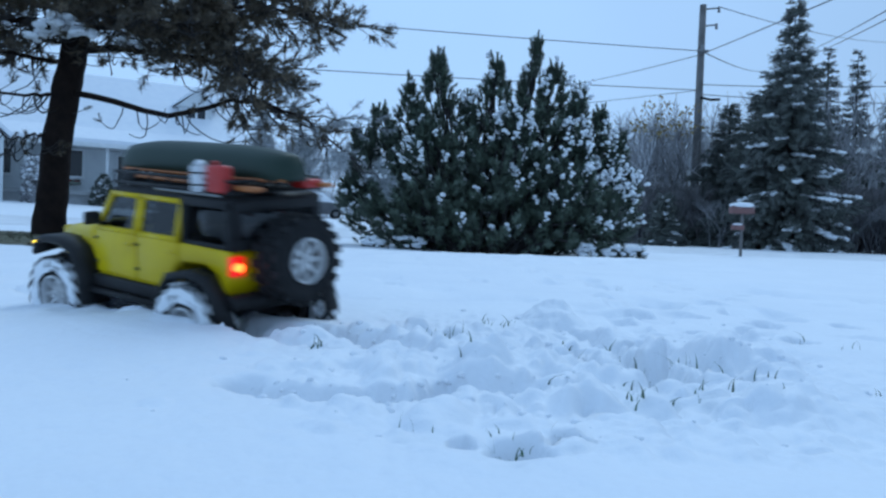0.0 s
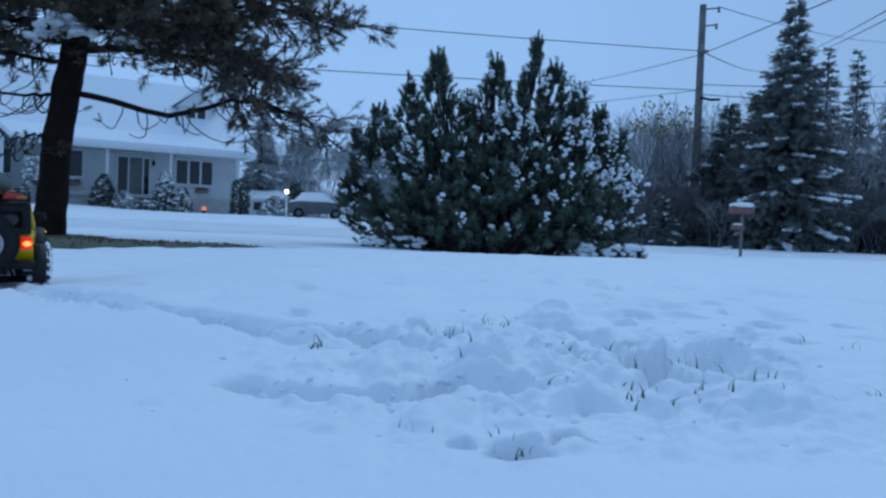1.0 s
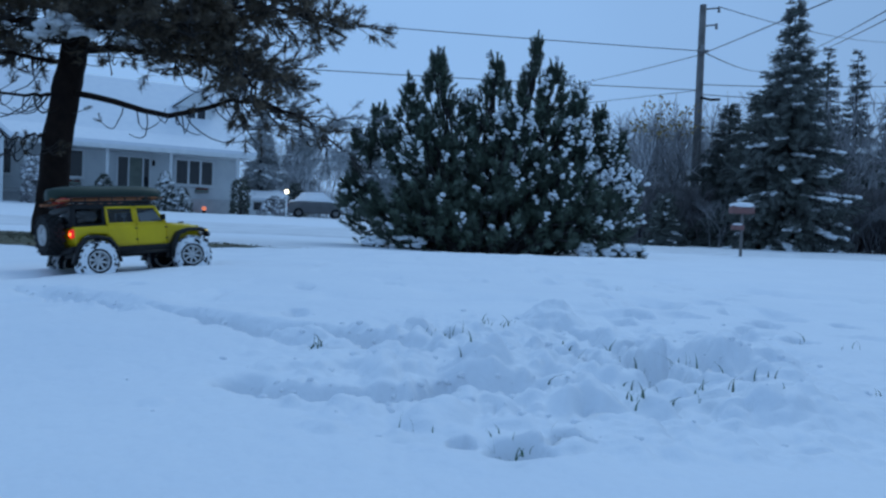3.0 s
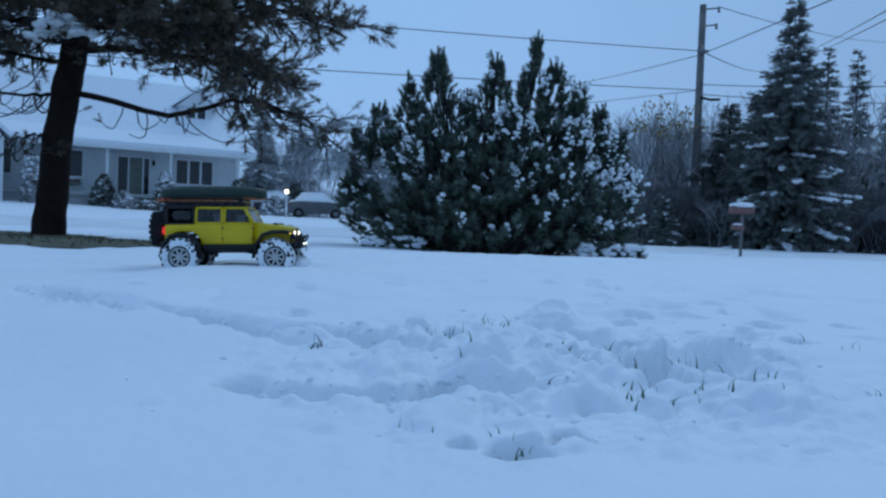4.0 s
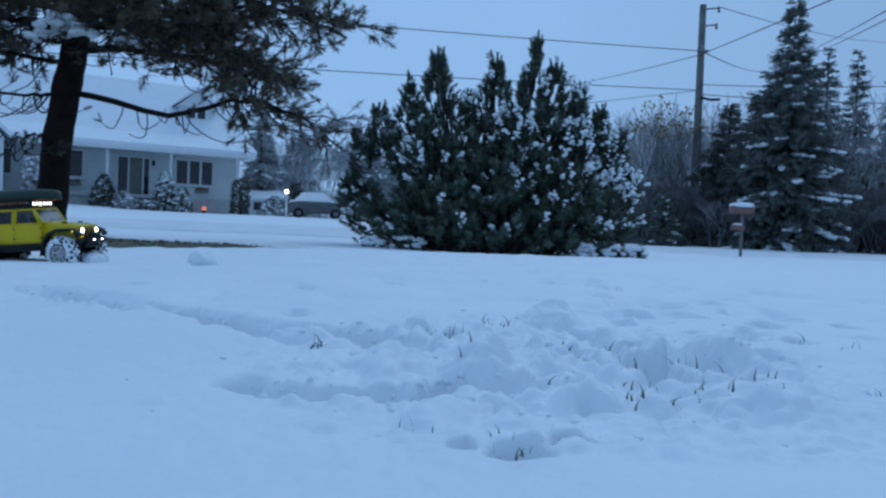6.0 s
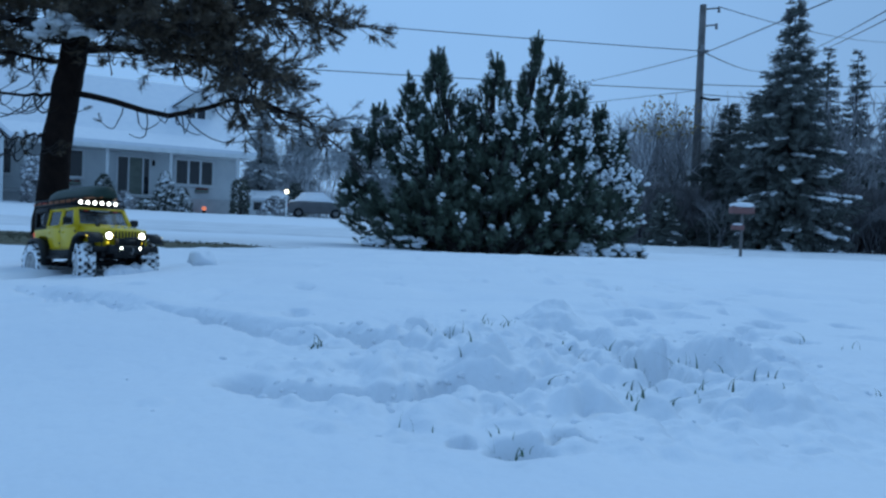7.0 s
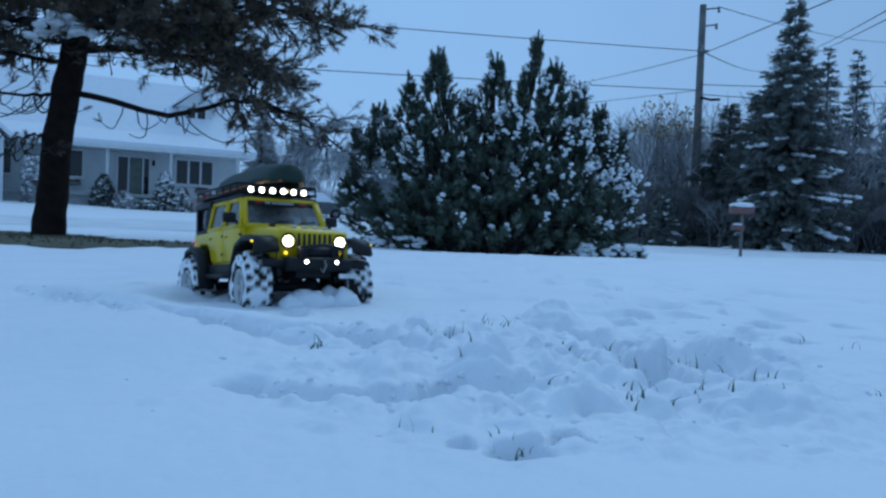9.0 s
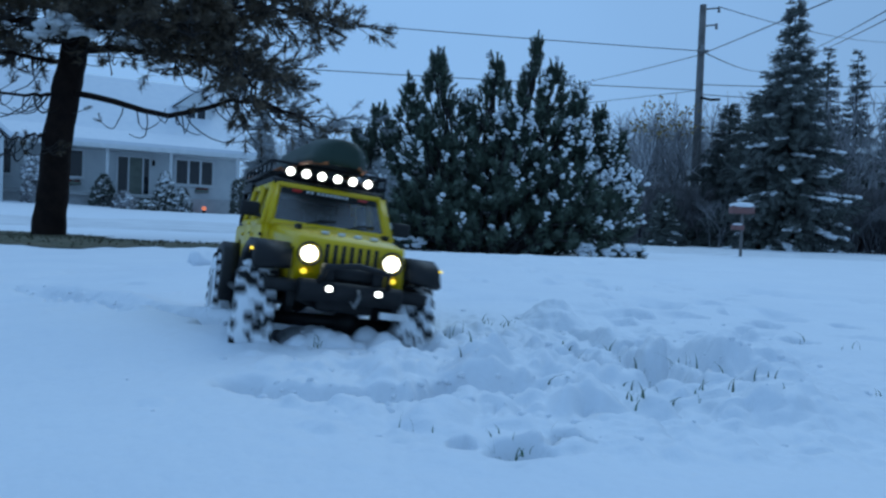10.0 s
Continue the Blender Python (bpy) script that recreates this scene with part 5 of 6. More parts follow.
for i in range(26):
    x, y = rw.uniform(-10.6, -3.8), rw.uniform(45, 52)
    copy_thing(HOAR[i % 2], stand(x, y, rw.uniform(0, 360)))

for i in range(26):
    x, y = (rw.uniform(7.2, 10.2), rw.uniform(29.5, 34)) if i % 2 else (rw.uniform(13.0, 18.0), rw.uniform(26, 31))
    copy_thing(HOAR[1 if i % 3 else 0], stand(x, y, rw.uniform(0, 360)))


# ---- bits in the snow: grass blades, clods, bare grass under the pine ----
def build_grass():
    rng = random.Random(5)
    V, F = [], []
    for x, y, n in GRASS:
        for _ in range(n):
            bx, by = x + rng.gauss(0, 0.0075), y + rng.gauss(0, 0.010)
            z = gz(bx, by) + 0.004
            a, ln, w = rng.uniform(0, 6.28), rng.uniform(0.006, 0.018) * min(1.1, 0.45 + 0.65 * y), rng.uniform(0.0007, 0.0013)
            ln += 0.75 * max(0.0, float(base_z(bx, by)) - z)
            lean, tw = rng.uniform(0.15, 1.1), rng.uniform(0, 3.14)
            sx, sy = math.cos(tw) * w, math.sin(tw) * w
            b = len(V)
            for i in range(4):
                t = i / 3
                cx, cy = bx + math.cos(a) * lean * ln * t * t, by + math.sin(a) * lean * ln * t * t
                cz = z + ln * (t - 0.25 * lean * t * t)
                s = 1 - t * 0.9
                V += [(cx - sx * s, cy - sy * s, cz), (cx + sx * s, cy + sy * s, cz)]
            F += [(b + 2 * i, b + 2 * i + 1, b + 2 * i + 3, b + 2 * i + 2) for i in range(3)]
    ob = part_raw("grass", V, F, M_GRASS)
    tagged(ob, "green and brown grass blades poking through the snow", "grass", kind="stuff")


build_grass()

rs = random.Random(31)
loose = []
for i in range(260):
    x, y = rs.gauss(0.14, 0.20), rs.gauss(0.86, 0.20)
    if y > 0.54 and abs(x - 0.14) < 0.45:
        loose.append((x, y, 0.0012 + 0.0045 * rs.random() ** 3))
for w, depth, soft_side, pts in TRACKS[:3]:
    for i in range(70):
        p, dd = along([(*q, 0) for q in pts], rs.random() * 0.999)
        off = (rs.choice((-1.0, 1.25)) + rs.gauss(0, 0.22)) * w
        loose.append((p[0] + rs.gauss(0, 0.01), p[1] + off, 0.0012 + 0.004 * rs.random() ** 3))
ob = clods("loose_snow", laid(loose, 0.0), M_SNOW, None, 14, flat=0.8, fine=1)
tagged(ob, "loose crumbs of snow along the tracks", "snow", kind="stuff")


def build_bare_patch():
    """Thin grass without snow under the pine."""
    xs = np.arange(-9.0, -0.9, 0.06)
    ys = np.arange(3.6, 11.6, 0.06)
    X, Y = np.meshgrid(xs, ys)
    jag = 0.5 * vnoise(X * 1.6, Y * 1.6, 40) + 0.3 * vnoise(X * 5, Y * 5, 41)
    upper = np.interp(X, [-9, -6, -4.7, -2.6, -1.1], [11.4, 11.1, 10.3, 7.5, 5.4])
    lower = np.interp(X, [-9, -4, -2.6, -1.9, -1.1], [5.2, 4.3, 4.0, 4.2, 5.2])
    inside = (Y < upper + jag) & (Y > lower + jag)
    Z = snow_z(X, Y) + 0.005 + 0.006 * vnoise(X * 9, Y * 9, 42)
    w = len(xs)
    V = np.stack([X.ravel(), Y.ravel(), Z.ravel()], 1)
    r, c = np.nonzero(inside[:-1, :-1] & inside[1:, 1:] & inside[1:, :-1] & inside[:-1, 1:])
    i = r * w + c
    F = np.stack([i, i + 1, i + w + 1, i + w], 1)
    used, inv = np.unique(F, return_inverse=True)
    ob = part_raw("grass_patch", V[used], inv.reshape(F.shape), M_TURF, smooth=True)
    tagged(ob, "bare brown-green turf under the pine, free of snow", "grass", kind="structure")
    # tussocks on it
    rng = np.random.default_rng(2)
    pick = rng.integers(0, len(used), 2600)
    P = V[used][pick] + rng.standard_normal((2600, 3)) * (0.03, 0.03, 0)
    temps = [needle_brush(rng, 10, 0.01, 0.035, 0.008, 0.9) for _ in range(4)]
    ob = scatter("turf_tussocks", temps, P, np.tile((0, 0, 1.0), (2600, 1)) + 0.2 * rng.standard_normal((2600, 3)), 0.4 + 0.45 * rng.random(2600), rng, M_TURF, None)
    tagged(ob, "short withered grass tussocks under the pine", "grass", kind="stuff")


M_TURF = mat("withered_turf", (0.060, 0.064, 0.034), 0.9, second=(0.10, 0.085, 0.05), scale=3, fine=30, spread=0.3, bump=0.6, bump_scale=40, island=0.2)
build_bare_patch()


# ---- the house across the road ----
M_SIDING = mat("pale_siding", (0.64, 0.67, 0.68), 0.7, second=(0.58, 0.61, 0.63), scale=2, fine=30, spread=0.06)
M_TRIM = mat("white_trim", (0.74, 0.76, 0.77), 0.6, second=(0.66, 0.69, 0.70), scale=4, fine=40, spread=0.06)
M_DOOR = mat("grey_green_door", (0.16, 0.19, 0.16), 0.5, scale=4, fine=40)
M_CONC = mat("grey_concrete", (0.46, 0.47, 0.47), 0.9, second=(0.38, 0.39, 0.40), scale=3, fine=25, spread=0.1, bump=0.3)
M_PANE = mat("dark_house_window", (0.020, 0.024, 0.030), 0.08, spread=0.05)
M_ROAD = mat("packed_snow_road", (0.62, 0.64, 0.67), 0.75, second=(0.72, 0.74, 0.77), scale=0.9, fine=9, spread=0.06, bump=0.25, bump_scale=6)
M_FLOWER = mat("red_flowers", (0.42, 0.06, 0.06), 0.8, second=(0.10, 0.08, 0.05), scale=8, fine=30, island=0.3)
M_GLOW = mat("orange_lantern", (0.7, 0.22, 0.10), 0.6, emit=(1.0, 0.26, 0.13), strength=0.75)
M_BULB = mat("lamp_globe", (0.95, 0.9, 0.75), 0.4, emit=(1.0, 0.84, 0.52), strength=6.0)
M_HEDGE = mat("clipped_hedge", (0.060, 0.075, 0.058), 0.7, second=(0.09, 0.095, 0.08), scale=3, fine=20, island=0.4)
M_POLE = mat("weathered_pole", (0.17, 0.16, 0.155), 0.9, second=(0.11, 0.105, 0.10), scale=2, fine=20, spread=0.15, bump=0.4, bump_scale=15)
M_WIRE = mat("wire_sheath", (0.025, 0.025, 0.028), 0.7, scale=4)
M_CARBODY = mat("dark_car_paint", (0.075, 0.075, 0.08), 0.35, second=(0.06, 0.06, 0.065), scale=3, fine=40, coat=0.4)
M_SHEDRED = mat("faded_red_boards", (0.24, 0.11, 0.10), 0.8, second=(0.19, 0.095, 0.09), scale=3, fine=30)


def build_house():
    hz = 0.30
    house = thing("house", "pale sided house with a porch and snow-covered roof", "house", pose(-9.88, 39.0, 0, 0, 0, 30))
    L = -12.6
    # walls: courses of siding over a concrete foot
    bm = bmesh.new()
    box(bm, L, -0.30, 1.75, 8.6, hz - 0.3, 3.6)
    wall = part("wall", bm, M_SIDING, house, smooth=False)
    for k in range(22):
        z = 1.20 + 0.105 * k
        bm = bmesh.new()
        prism(bm, [(0.0, z), (-0.022, z), (-0.004, z + 0.105), (0.0, z + 0.105)], 0, 1)
        for v in bm.verts:
            v.co = Vector((L + v.co.y * (-0.30 - L), 1.75 + v.co.x, v.co.z))
        part("siding_board", bm, M_SIDING, wall, smooth=False)
    bm = bmesh.new()
    box(bm, L, -0.28, 1.60, 1.752, hz - 0.4, 1.20)
    part("foundation", bm, M_CONC, house, smooth=False)
    bm = bmesh.new()
    box(bm, L, -3.6, 0.15, 1.70, 1.05, 1.22, 0.02)
    box(bm, L, -3.7, 0.30, 1.60, hz - 0.4, 1.05)
    part("porch_floor", bm, M_CONC, house, "snowy concrete porch floor", smooth=False)
    for k in range(4):
        bm = bmesh.new()
        box(bm, -6.4, -4.4, -0.15 - 0.30 * k, 0.15 - 0.30 * k, hz - 0.4, 0.98 - 0.19 * k, 0.015)
        part("porch_step", bm, M_CONC, house, smooth=False)
    # roof with a flared foot, and its snow
    prof = [(-0.25, 3.46), (1.6, 4.16), (3.2, 5.45), (5.2, 7.25)]
    under = [(y, z - 0.16) for y, z in prof]
    back = [(10.4 - y, z) for y, z in prof[-2::-1]]
    for name, lift, over, thick, mm, lab in (("roof", 0.0, 0.0, 0.16, M_TRIM, ""), ("roof_snow", 0.17, 0.06, 0.165, M_SNOW, "smooth snow covering the roof")):
        bm = bmesh.new()
        top = [(y, z + lift) for y, z in prof] + [(y, z + lift) for y, z in back]
        bot = [(y, z + lift - thick) for y, z in prof] + [(y, z + lift - thick) for y, z in back]
        ring = top + bot[::-1]
        a = [bm.verts.new((L - 0.3 - over, y, z)) for y, z in ring]
        b = [bm.verts.new((0.15 + over, y, z)) for y, z in ring]
        n = len(top)
        for i in range(len(ring)):
            j = (i + 1) % len(ring)
            bm.faces.new((a[i], b[i], b[j], a[j]))
        for side in (a, b):
            for i in range(n - 1):
                bm.faces.new((side[i], side[i + 1], side[2 * n - 2 - i], side[2 * n - 1 - i]))
        bmesh.ops.recalc_face_normals(bm, faces=bm.faces)
        part(name, bm, mm, house, lab, smooth=False)
    # gable ends
    for x in (L, -0.30):
        bm = bmesh.new()
        vs = [(y, z - 0.17) for y, z in prof if y > 0] + [(10.4 - y, z - 0.17) for y, z in prof[-2::-1] if y > 0]
        lo = [(8.6, 3.55), (1.75, 3.55)]
        ring = [(max(1.75, min(8.6, y)), z) for y, z in vs] + lo
        prism(bm, [(y, z) for y, z in ring], -0.05, 0.05)
        for v in bm.verts:
            v.co = Vector((x + v.co.y, v.co.x, v.co.z))
        part("gable", bm, M_SIDING, house, smooth=False)
    bm = bmesh.new()
    box(bm, L - 0.25, 0.12, -0.20, -0.12, 3.26, 3.46, 0.01)
    box(bm, L - 0.20, 0.08, -0.12, 1.75, 3.30, 3.34)
    part("eave_board", bm, M_TRIM, house, "white eave board", smooth=False)
    for x in (-10.05, -6.70, -3.86, -0.60):
        bm = bmesh.new()
        box(bm, x - 0.065, x + 0.065, 0.18, 0.31, 0.3 if x > -1 else 1.2, 3.31, 0.01)
        box(bm, x - 0.09, x + 0.09, 0.155, 0.335, 3.17, 3.31, 0.01)
        part("porch_post", bm, M_TRIM, house, "white porch post", smooth=False)

    def window(x0, x1, z0, z1, panes, y=1.75, name="window"):
        bm = bmesh.new()
        t = 0.075
        box(bm, x0 - t, x1 + t, y - 0.06, y - 0.005, z1, z1 + t, 0.008)
        w = (x1 - x0) / panes
        fr = part(name, bm, M_TRIM, house, smooth=False)
        for nm, bx in (("bottom_rail", (x0 - t, x1 + t, z0 - t, z0)), ("jamb", (x0 - t, x0, z0, z1)), ("jamb", (x1, x1 + t, z0, z1))):
            bm = bmesh.new()
            box(bm, bx[0], bx[1], y - 0.058, y - 0.005, bx[2], bx[3], 0.008)
            part(nm, bm, M_TRIM, fr, smooth=False)
        for k in range(1, panes):
            bm = bmesh.new()
            box(bm, x0 + k * w - 0.05, x0 + k * w + 0.05, y - 0.055, y - 0.005, z0, z1, 0.006)
            part("mullion", bm, M_TRIM, fr, smooth=False)
        for k in range(panes):
            bm = bmesh.new()
            box(bm, x0 + k * w + 0.02, x0 + (k + 1) * w - 0.02, y - 0.026, y - 0.022, z0, z1)
            part("pane", bm, M_PANE, fr, "dark window pane", smooth=False)
        bm = bmesh.new()
        box(bm, x0 - 0.12, x1 + 0.12, y - 0.11, y - 0.02, z0 - 0.13, z0 - 0.076, 0.01)
        part("sill", bm, M_TRIM, fr, smooth=False)

    window(-3.32, -1.52, 1.93, 3.10, 3)
    window(-8.25, -7.62, 1.98, 3.18, 1)
    window(-11.6, -10.6, 1.95, 3.05, 2)
    # door with side lights
    bm = bmesh.new()
    box(bm, -5.55, -4.95, 1.69, 1.74, 1.24, 3.06, 0.01)
    door = part("door", bm, M_DOOR, house, "grey-green front door", smooth=False)
    bm = bmesh.new()
    lump(bm, (-5.03, 1.66, 2.1), 0.035, 0.0, 1)
    part("door_knob", bm, M_STEEL, door)
    bm = bmesh.new()
    for x in (-6.12, -5.60, -4.93, -4.62):
        box(bm, x, x + 0.07, 1.66, 1.74, 1.22, 3.10)
    box(bm, -6.12, -4.55, 1.66, 1.74, 3.06, 3.12)
    part("door_frame", bm, M_TRIM, house, smooth=False)
    for x0, x1 in ((-6.05, -5.62), (-4.86, -4.62)):
        bm = bmesh.new()
        box(bm, x0, x1, 1.70, 1.735, 1.30, 3.05)
        part("side_light", bm, M_PANE, house, "dark glass beside the door", smooth=False)
    bm = bmesh.new()
    box(bm, -4.48, -4.36, 1.58, 1.72, 2.72, 2.95, 0.02)
    cyl(bm, (-4.42, 1.65, 2.95), (-4.42, 1.65, 3.02), 0.06, 0.01, 8)
    part("wall_lantern", bm, M_BLACK, house, smooth=False)
    # dormer
    bm = bmesh.new()
    box(bm, -2.95, -1.35, 3.0, 5.6, 4.5, 6.05)
    prism(bm, [(-3.15, 6.0), (-2.15, 6.85), (-1.15, 6.0)], 2.8, 6.0)
    part("dormer", bm, M_SIDING, house, smooth=False)
    bm = bmesh.new()
    prism(bm, [(-3.3, 6.02), (-3.3, 6.14), (-2.15, 7.1), (-1.0, 6.14), (-1.0, 6.02), (-2.15, 6.88)], 2.7, 6.2)
    part("dormer_snow", bm, M_SNOW, house, "snow on the dormer roof", smooth=False)
    window(-2.62, -1.68, 4.85, 5.95, 2, 3.0)
    # window boxes
    rng = np.random.default_rng(3)
    for cx, z in ((-2.06, 1.66), (-8.0, 1.70)):
        bm = bmesh.new()
        box(bm, cx - 0.32, cx + 0.32, 1.50, 1.68, z - 0.14, z, 0.01)
        fb = part("flower_box", bm, M_DOOR, house, "window box with faded red flowers", smooth=False)
        t = [needle_brush(rng, 14, 0.06, 0.14, 0.05, 0.8)]
        P = np.stack([cx + rng.uniform(-0.28, 0.28, 30), np.full(30, 1.58), np.full(30, z)], 1)
        scatter("flowers", t, P, np.tile((0, 0, 1.0), (30, 1)) + rng.standard_normal((30, 3)) * 0.4, np.full(30, 0.8), rng, M_FLOWER, fb)
    # lower wing with its gable to the road
    bm = bmesh.new()
    box(bm, -14.8, -10.9, -1.4, 2.2, 0.0, 3.35)
    prism(bm, [(-14.9, 3.3), (-12.85, 5.3), (-10.8, 3.3)], -1.4, 2.2)
    part("wing", bm, M_SIDING, house, "pale sided wing of the house", smooth=False)
    bm = bmesh.new()
    prism(bm, [(-15.2, 3.15), (-15.2, 3.36), (-12.85, 5.65), (-10.5, 3.36), (-10.5, 3.15), (-12.85, 5.42)], -1.7, 4.5)
    part("wing_snow", bm, M_SNOW, house, "snow on the wing's roof", smooth=False)
    return house


build_house()
HOUSE = pose(-9.88, 39.0, 0, 0, 0, 30)


def at_house(x, y):
    p = HOUSE @ Vector((x, y, 0))
    return p.x, p.y


def build_shrub(name, label, x, y, tall, wide, seed, material, cap, needles=True, squareness=0.0):
    rng = np.random.default_rng(seed)
    ob = thing(name, label, "shrub", stand(x, y))
    n = int(260 * tall * wide / 1.2) + 90
    pos, dirs, snow = [], [], []
    for i in range(n):
        a, k = rng.random() * 6.283, rng.random()
        prof = (1 - 0.9 * k ** 2) if squareness < 0.5 else (1.0 if k < 0.8 else 1 - (k - 0.8) * 2.2)
        r = wide / 2 * prof * (0.6 + 0.4 * rng.random())
        p = np.array([r * math.cos(a), r * math.sin(a), tall * k])
        pos.append(p)
        dirs.append(np.array([math.cos(a), math.sin(a), 0.3 + k]) + rng.standard_normal(3) * 0.3)
        if rng.random() < cap * (0.35 + 0.65 * k) and math.sin(a) < 0.5:
            snow.append((*(p + (0, 0, 0.05)), 0.04 + 0.07 * rng.random()))
    t = [needle_brush(rng, 16, 0.14, 0.12, 0.03, 0.7) for _ in range(3)]
    scatter("foliage", t, pos, dirs, np.full(len(pos), 1.0), rng, material, ob)
    twigs("stem", chain([(0, 0, -0.2), (0, 0, tall * 0.6)], 0.05, 0.02), M_TWIG, ob, n=6)
    if snow:
        clods("snow", snow, M_CLUMP, ob, seed, "snow on the twigs", 0.6)


for name, label, (hx, hy), tall, wide, seed, mm, cap, sq in (
        ("evergreen_shrub", "round dark shrub beside the porch", (-6.9, -0.5), 1.35, 1.15, 51, M_HEDGE, 0.25, 0),
        ("evergreen_shrub", "snow-laden evergreen shrub before the porch", (-4.35, -1.2), 1.75, 1.05, 52, M_HEDGE, 0.75, 0),
        ("evergreen_shrub", "small snow-laden shrub before the house", (-3.65, -1.6), 1.05, 0.85, 53, M_HEDGE, 0.9, 0),
        ("clipped_hedge", "clipped dark cedar hedge at the house corner", (-0.75, -0.9), 1.65, 0.85, 54, M_HEDGE, 0.03, 1),
        ("bare_shrub", "bare frosted shrub before the porch", (-6.2, -2.0), 0.7, 1.0, 55, M_FROST, 0.5, 0),
        ("evergreen_shrub", "low shrub under a cap of snow", (-5.3, -2.0), 0.4, 1.0, 56, M_HEDGE, 0.9, 0),
        ("bare_shrub", "frosted shrub beside the driveway", (0.6, -2.2), 0.85, 1.6, 57, M_FROST, 0.45, 0),
        ("evergreen_shrub", "tall shrub with a flat snow cap", (-9.6, -1.6), 1.9, 1.2, 58, M_FROST, 0.6, 1)):
    build_shrub(name, label, *at_house(hx, hy), tall, wide, seed, mm, cap, True, sq)

# glowing orange garden lantern
lx, ly = at_house(-2.05, 1.0)
bm = bmesh.new()
lump(bm, (0, 0, 0.14), 0.125, 0.06, 2, 2, (1, 1, 0.9))
lan = thing("garden_lantern", "orange glowing lantern standing by the house wall", "lantern", stand(lx, ly))
lan.location.z = gz(lx, ly) + 0.10
part("shade", bm, M_GLOW, lan)
bm = bmesh.new()
cyl(bm, (0, 0, -0.25), (0, 0, 0.04), 0.10, 0.08, 12)
part("foot", bm, M_BLACK, lan)

# lamp post with a lit globe
lp = thing("lamp_post", "garden lamp post with a lit yellow globe", "lamp", stand(-6.80, 33.0))
bm = bmesh.new()
zg = gz(-6.80, 33.0)
cyl(bm, (0, 0, -0.2), (0, 0, 1.34 - zg), 0.045, 0.035, 12)
cyl(bm, (0, 0, 1.30 - zg), (0, 0, 1.37 - zg), 0.09, 0.06, 12)
part("post", bm, M_TRIM, lp, "white post")
bm = bmesh.new()
bmesh.ops.create_uvsphere(bm, u_segments=16, v_segments=10, radius=0.085, matrix=Matrix.Translation((0, 0, 1.48 - zg)))
part("globe", bm, M_BULB, lp, "glowing globe")

# low shed behind
sx, sy = -10.0, 44.0
shed = thing("shed", "low pale shed with a snow-covered roof", "shed", stand(sx, sy, 20))
bm = bmesh.new()
box(bm, -1.3, 1.3, 0, 2, -0.3, 0.95)
part("wall", bm, M_SIDING, shed, smooth=False)
bm = bmesh.new()
prism(bm, [(-0.2, 0.92), (-0.2, 1.06), (1.0, 1.5), (2.2, 1.06), (2.2, 0.92), (1.0, 1.3)], -1.5, 1.5)
for v in bm.verts:
    v.co = Vector((v.co.y, v.co.x, v.co.z))
bmesh.ops.recalc_face_normals(bm, faces=bm.faces)
part("roof", bm, M_SNOW, shed, "snow-covered shed roof", smooth=False)
for x in (-0.7, 0.1, 0.75):
    bm = bmesh.new()
    box(bm, x - 0.22, x + 0.22, -0.03, 0.0, 0.35, 0.80)
    part("shed_window", bm, M_PANE, shed, smooth=False)


def build_car():
    """A parked car under snow."""
    car = thing("parked_car", "dark car parked in the drive under a layer of snow", "car", pose(-5.65, 34.0, gz(-5.65, 34.0) - 0.04, 0, 0, 12))
    bm = bmesh.new()
    prism(bm, [(-1.25, 0.22), (-1.28, 0.62), (-1.15, 0.70), (-0.75, 0.74), (0.55, 0.74), (1.2, 0.66), (1.27, 0.5), (1.24, 0.22)], -0.55, 0.55, 0.05)
    part("body", bm, M_CARBODY, car)
    bm = bmesh.new()
    prism(bm, [(-0.98, 0.72), (-0.62, 1.04), (0.20, 1.06), (0.68, 0.72)], -0.48, 0.48, 0.05, lambda x, z: 1 - 0.2 * max(0, z - 0.74))
    part("cabin", bm, M_CLUMP, car, "cabin coated in snow")
    bm = bmesh.new()
    prism(bm, [(-1.02, 0.76), (-0.66, 1.12), (0.22, 1.15), (0.74, 0.76), (0.60, 0.74), (0.18, 1.02), (-0.60, 1.0), (-0.90, 0.74)], -0.46, 0.46, 0.03)
    prism(bm, [(0.50, 0.74), (0.60, 0.79), (1.2, 0.72), (1.26, 0.62), (1.15, 0.66)], -0.52, 0.52, 0.02)
    prism(bm, [(-1.27, 0.66), (-1.15, 0.76), (-0.85, 0.80), (-0.9, 0.72)], -0.5, 0.5, 0.02)
    part("snow", bm, M_CLUMP, car, "snow lying on the car")
    for x in (-0.80, 0.80):
        for y in (-0.50, 0.50):
            bm = bmesh.new()
            lathe(bm, [(0.12, -0.07), (0.21, -0.08), (0.22, 0), (0.21, 0.08), (0.12, 0.07)], 20)
            w = part("wheel", bm, M_RUBBER, car)
            w.location = (x, y, 0.24)
            bm = bmesh.new()
            lathe(bm, [(0.02, -0.05), (0.125, -0.05), (0.125, 0.05), (0.02, 0.05)], 16)
            part("rim", bm, M_STEEL, w)
    for y in (-0.42, 0.42):
        bm = bmesh.new()
        box(bm, 1.22, 1.29, y - 0.1, y + 0.1, 0.48, 0.58, 0.02)
        part("headlight", bm, M_WHITE, car)
        bm = bmesh.new()
        box(bm, -1.30, -1.24, y - 0.09, y + 0.09, 0.48, 0.62, 0.02)
        part("tail_light", bm, M_RED, car)


build_car()


